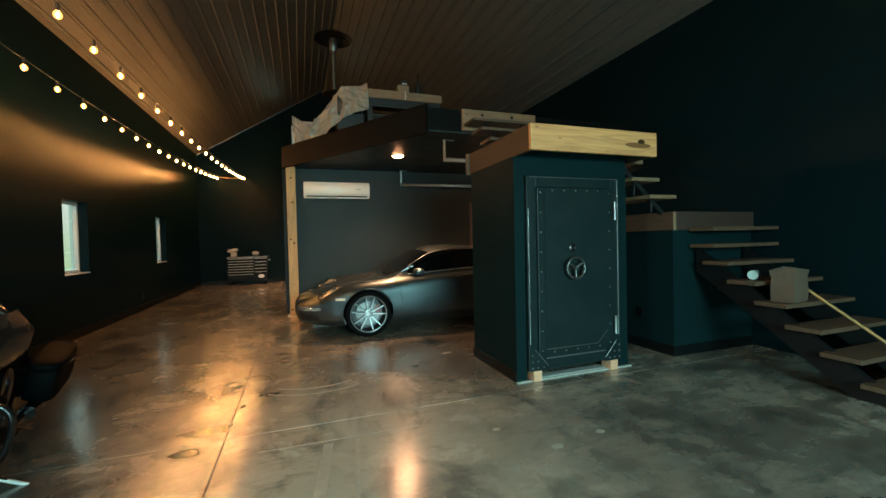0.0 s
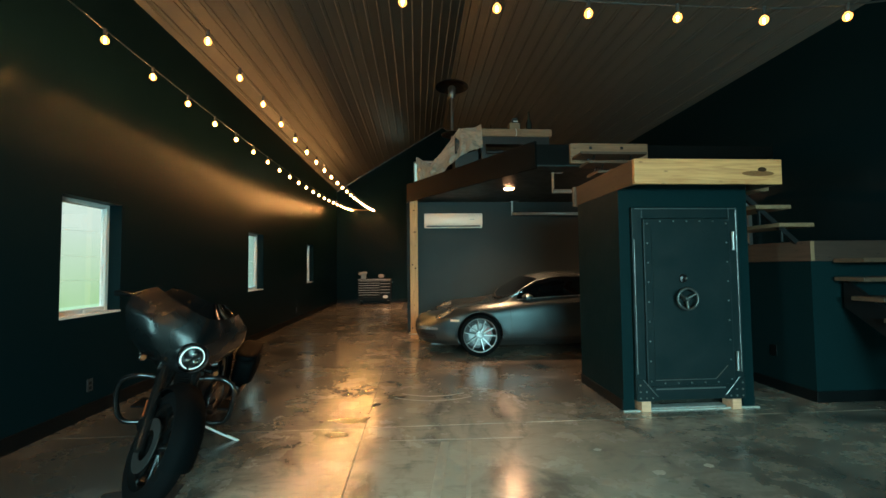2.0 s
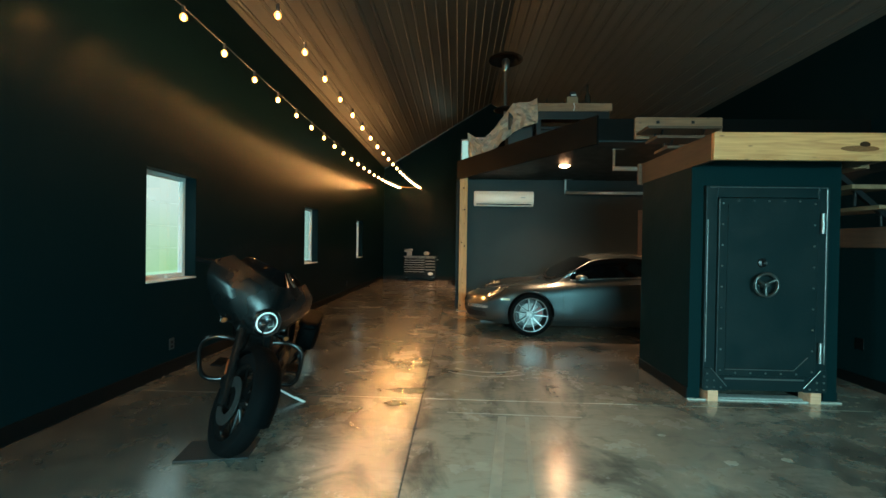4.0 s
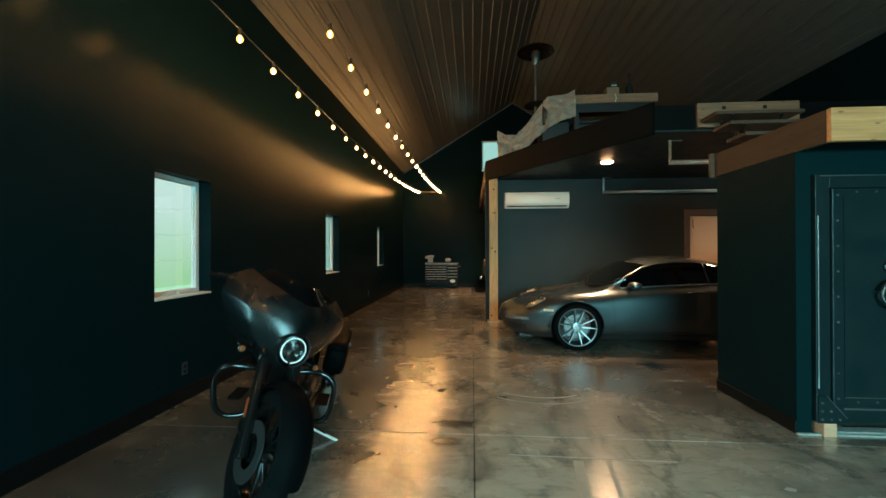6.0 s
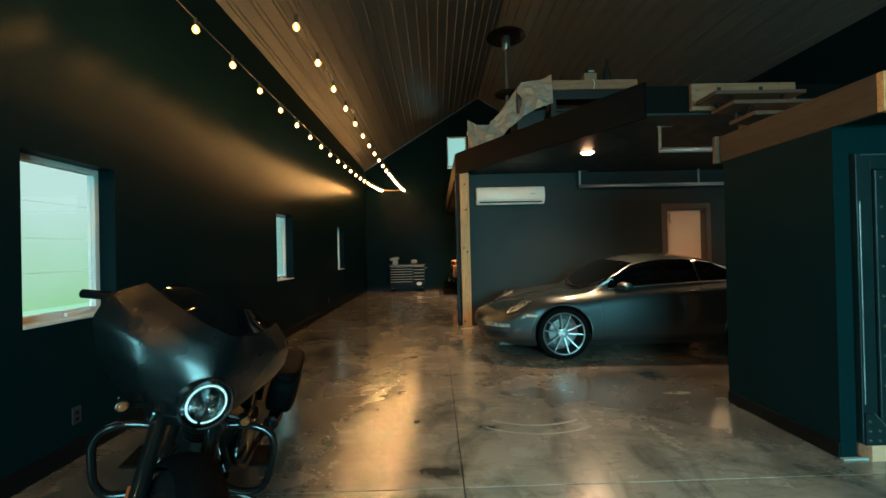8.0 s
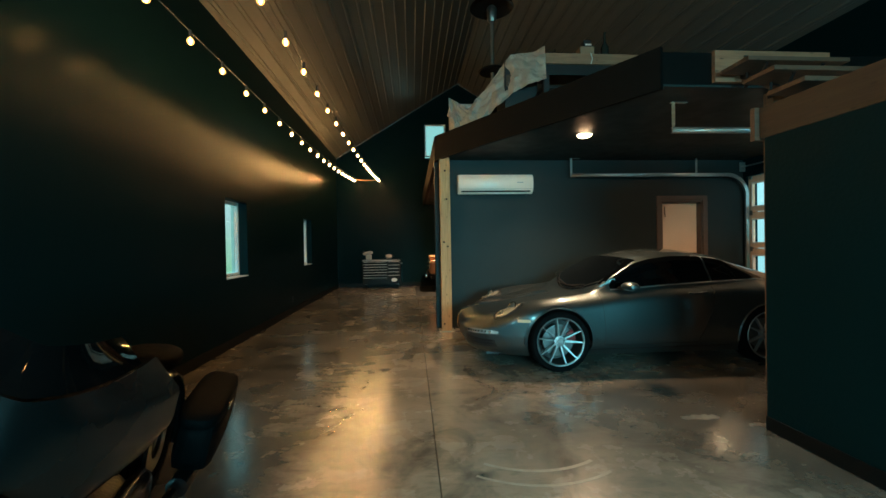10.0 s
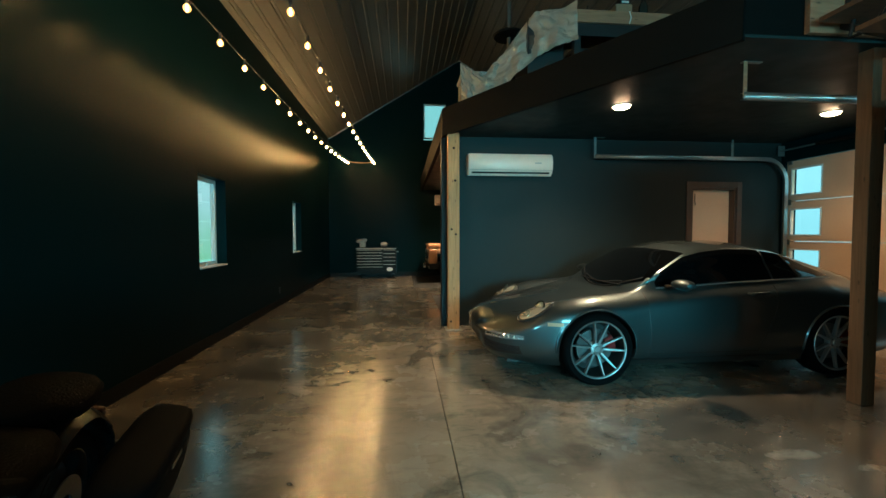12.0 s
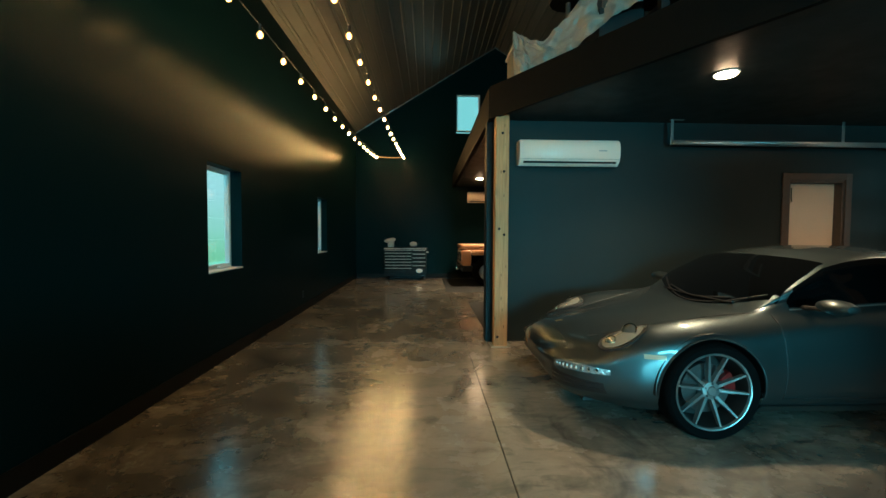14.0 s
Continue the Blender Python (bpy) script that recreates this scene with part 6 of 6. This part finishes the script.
part("head", blob((0.17, 0.09, 0.06), Matrix.Translation((-0.03, 0, 0.21)) @ pose(0, 0, 0, 0, -10, 0)), PALE, g, smooth=True)
part("cap", rod((-0.2, 0, 0.24), (-0.13, 0, 0.22), 0.05), DARK, g, smooth=True)
g = thing("work_light", "small grey work lamp standing on the tool chest", "power tool", pose(-1.36, 15.3, CZ1 + 0.035))
part("base", box(-0.1, 0.1, -0.07, 0.07, 0, 0.03, 0.008), DARK, g)
part("body", blob((0.11, 0.07, 0.07), Matrix.Translation((0, 0, 0.1))), PALE, g, smooth=True)
part("knob", rod((0.1, 0, 0.1), (0.15, 0, 0.12), 0.03), DARK, g, smooth=True)


def build_truck(m):
    """A square-nosed vintage off-roader, nose to -x; only its front shows past the wall."""
    t = thing("vintage_truck", "tan and cream vintage off-road wagon with a chrome bumper", "car", m)
    TAN = mat("tan_car_paint", (0.5, 0.26, 0.13), 0.3, coat=0.8, grain=0.08)
    CREAM = mat("cream_car_paint", (0.6, 0.55, 0.46), 0.3, coat=0.8, grain=0.08)
    part("bonnet", box(0.04, 1.25, -0.72, 0.72, 0.93, 1.07, 0.05, segments=3), TAN, t, "tan bonnet", True)
    part("cowl", box(1.25, 1.55, -0.74, 0.74, 0.5, 1.1, 0.04), TAN, t, smooth=True)
    for s in (-1, 1):
        b = box(0.06, 0.3, s * 0.62 - 0.18, s * 0.62 + 0.18, 0.52, 0.925, 0.04, segments=3)
        box(0.3, 1.1, s * 0.62 - 0.18, s * 0.62 + 0.18, 0.79, 0.925, 0.04, b)
        box(1.1, 1.25, s * 0.62 - 0.18, s * 0.62 + 0.18, 0.42, 0.925, 0.04, b)
        part("front_wing", b, TAN, t, smooth=True)
        h = part("headlight", lathe([(0.1, 0), (0.105, 0.02), (0.09, 0.025), (0, 0.035)], n=26, m=pose(0.055, s * 0.56, 0.74, 0, -90, 0)), SPARKLE, t, "round headlight", True)
        part("bezel", lathe([(0.1, 0.01), (0.12, 0.012), (0.12, 0.0)], n=26, m=pose(0.05, s * 0.56, 0.74, 0, -90, 0)), CHROME, h, smooth=True)
        part("marker", lathe([(0, 0.02), (0.03, 0.012), (0.035, 0)], n=14, m=pose(0.055, s * 0.56, 0.58, 0, -90, 0)), AMBER, t, smooth=True)
        for x in (0.7, 3.1):
            wh = part("wheel", lathe([(0, 0.09), (0.06, 0.09), (0.08, 0.06), (0.19, 0.04), (0.2, 0.09), (0.2, -0.08)], n=28, m=pose(x, s * 0.68, 0.36, 90 if s < 0 else -90, 0, 0)), ALLOY, t, "steel wheel", True)
            part("tyre", lathe([(0.2, -0.1), (0.32, -0.11), (0.36, -0.08), (0.36, 0.08), (0.32, 0.11), (0.2, 0.1)], n=32, m=pose(x, s * 0.68, 0.36, 90 if s < 0 else -90, 0, 0), closed=True), RUBBER, wh, "chunky tyre", True)
    part("grille", box(0.05, 0.1, -0.45, 0.45, 0.56, 0.9, 0.01), CREAM, t, "cream grille panel")
    for i in range(9):
        part("grille_bar", box(0.035, 0.05, -0.4 + i * 0.095, -0.38 + i * 0.095, 0.6, 0.87, 0.004), CHROME, t)
    part("bumper", box(-0.1, -0.02, -0.82, 0.82, 0.42, 0.54, 0.02, segments=3), CHROME, t, "chrome bumper", True)
    for s in (-0.4, 0.4):
        part("bumper_iron", box(-0.02, 0.2, s - 0.04, s + 0.04, 0.44, 0.52), DARK, t)
    part("body", box(1.55, 3.9, -0.78, 0.78, 0.45, 1.12, 0.04), TAN, t, smooth=True)
    part("cab", box(1.75, 3.88, -0.68, 0.68, 1.12, 1.75, 0.08), CREAM, t, "cream hardtop", True)
    for s in (-1, 1):
        part("side_window", box(2.0, 2.7, s * 0.68 - 0.006, s * 0.68 + 0.006, 1.2, 1.62, 0.004), TINT, t)
        part("side_window", box(2.8, 3.7, s * 0.68 - 0.006, s * 0.68 + 0.006, 1.2, 1.62, 0.004), TINT, t)
    part("windscreen", box(1.742, 1.754, -0.58, 0.58, 1.18, 1.62, 0.004), TINT, t)
    part("chassis", box(0.1, 3.8, -0.45, 0.45, 0.34, 0.5), DARK, t)
    return t


build_truck(pose(-0.12, 14.42, 0.008))
MAT = mat("black_floor_mat", (0.01, 0.011, 0.012), 0.7, bump=0.5, bump_scale=80, grain=0.3)
solid("floor_mat", box(-0.13, 2.3, 9.05, 11.3, 0, 0.007, 0.002), MAT, "large black mat on the concrete of the far bay", "mat")
solid("floor_mat", box(-0.5, 3.6, 12.6, 15.4, 0, 0.007, 0.002), MAT, "large black mat under the vintage wagon", "mat")

# outlets on the wall
for y in (3.82, 10.4):
    o = thing("wall_outlet", "dark outlet plate low on the black wall", "outlet", pose(XL, y, 0.24), group="wall outlets")
    part("plate", box(0, 0.007, -0.035, 0.035, 0, 0.115, 0.003), mat("outlet_plate", (0.03, 0.033, 0.034), 0.35), o)
    for z in (0.03, 0.075):
        part("socket", box(0.007, 0.009, -0.016, 0.016, z - 0.014, z + 0.014, 0.001), TRIM_BLACK, o)


# scuffs, strips and chips on the slab
PALE_SCUFF = mat("pale_rubbed_concrete", (0.46, 0.41, 0.33), 0.4, grain=0.7, grain_scale=14, stain=0.8, stain_scale=5, tone=(0.3, 0.27, 0.22), spec=0.8)


def floor_mark(outline, material, label, top=0.0012):
    part("floor_mark", prism(outline, 0.0002, top), material, floor, label)


def uneven(cx, cy, rx, ry, seed, n=26):
    rnd = random.Random(seed)
    return [(cx + rx * math.cos(2 * math.pi * k / n) * rnd.uniform(0.7, 1.15), cy + ry * math.sin(2 * math.pi * k / n) * rnd.uniform(0.7, 1.15)) for k in range(n)]


floor_mark([(0.19, 2.99), (0.255, 2.99), (0.0, 1.25), (-0.065, 1.25)], PALE_SCUFF, "pale straight strip on the slab")
floor_mark([(0.4, 2.985), (0.43, 2.985), (0.195, 1.25), (0.165, 1.25)], PALE_SCUFF, "narrow pale strip on the slab")
floor_mark([(-0.22, 3.035), (0.86, 3.01), (0.86, 3.022), (-0.22, 3.047)], PALE_SCUFF, "thin pale line on the slab")
for r0, r1, cy in ((0.62, 0.645, 4.75), (0.74, 0.76, 4.72)):
    a = [radians(235 + 65 * k / 14) for k in range(15)]
    floor_mark([(0.2 + r0 * math.cos(t), cy + r0 * math.sin(t)) for t in a] + [(0.2 + r1 * math.cos(t), cy + r1 * math.sin(t)) for t in a[::-1]], PALE_SCUFF, "pale curved tyre scuff")
for k, (x, y, rx, ry) in enumerate(((1.61, 2.39, 0.05, 0.03), (2.0, 2.45, 0.035, 0.03), (1.35, 2.75, 0.03, 0.02))):
    floor_mark(uneven(x, y, rx, ry, 60 + k), PALE_SCUFF, "pale chip on the slab")
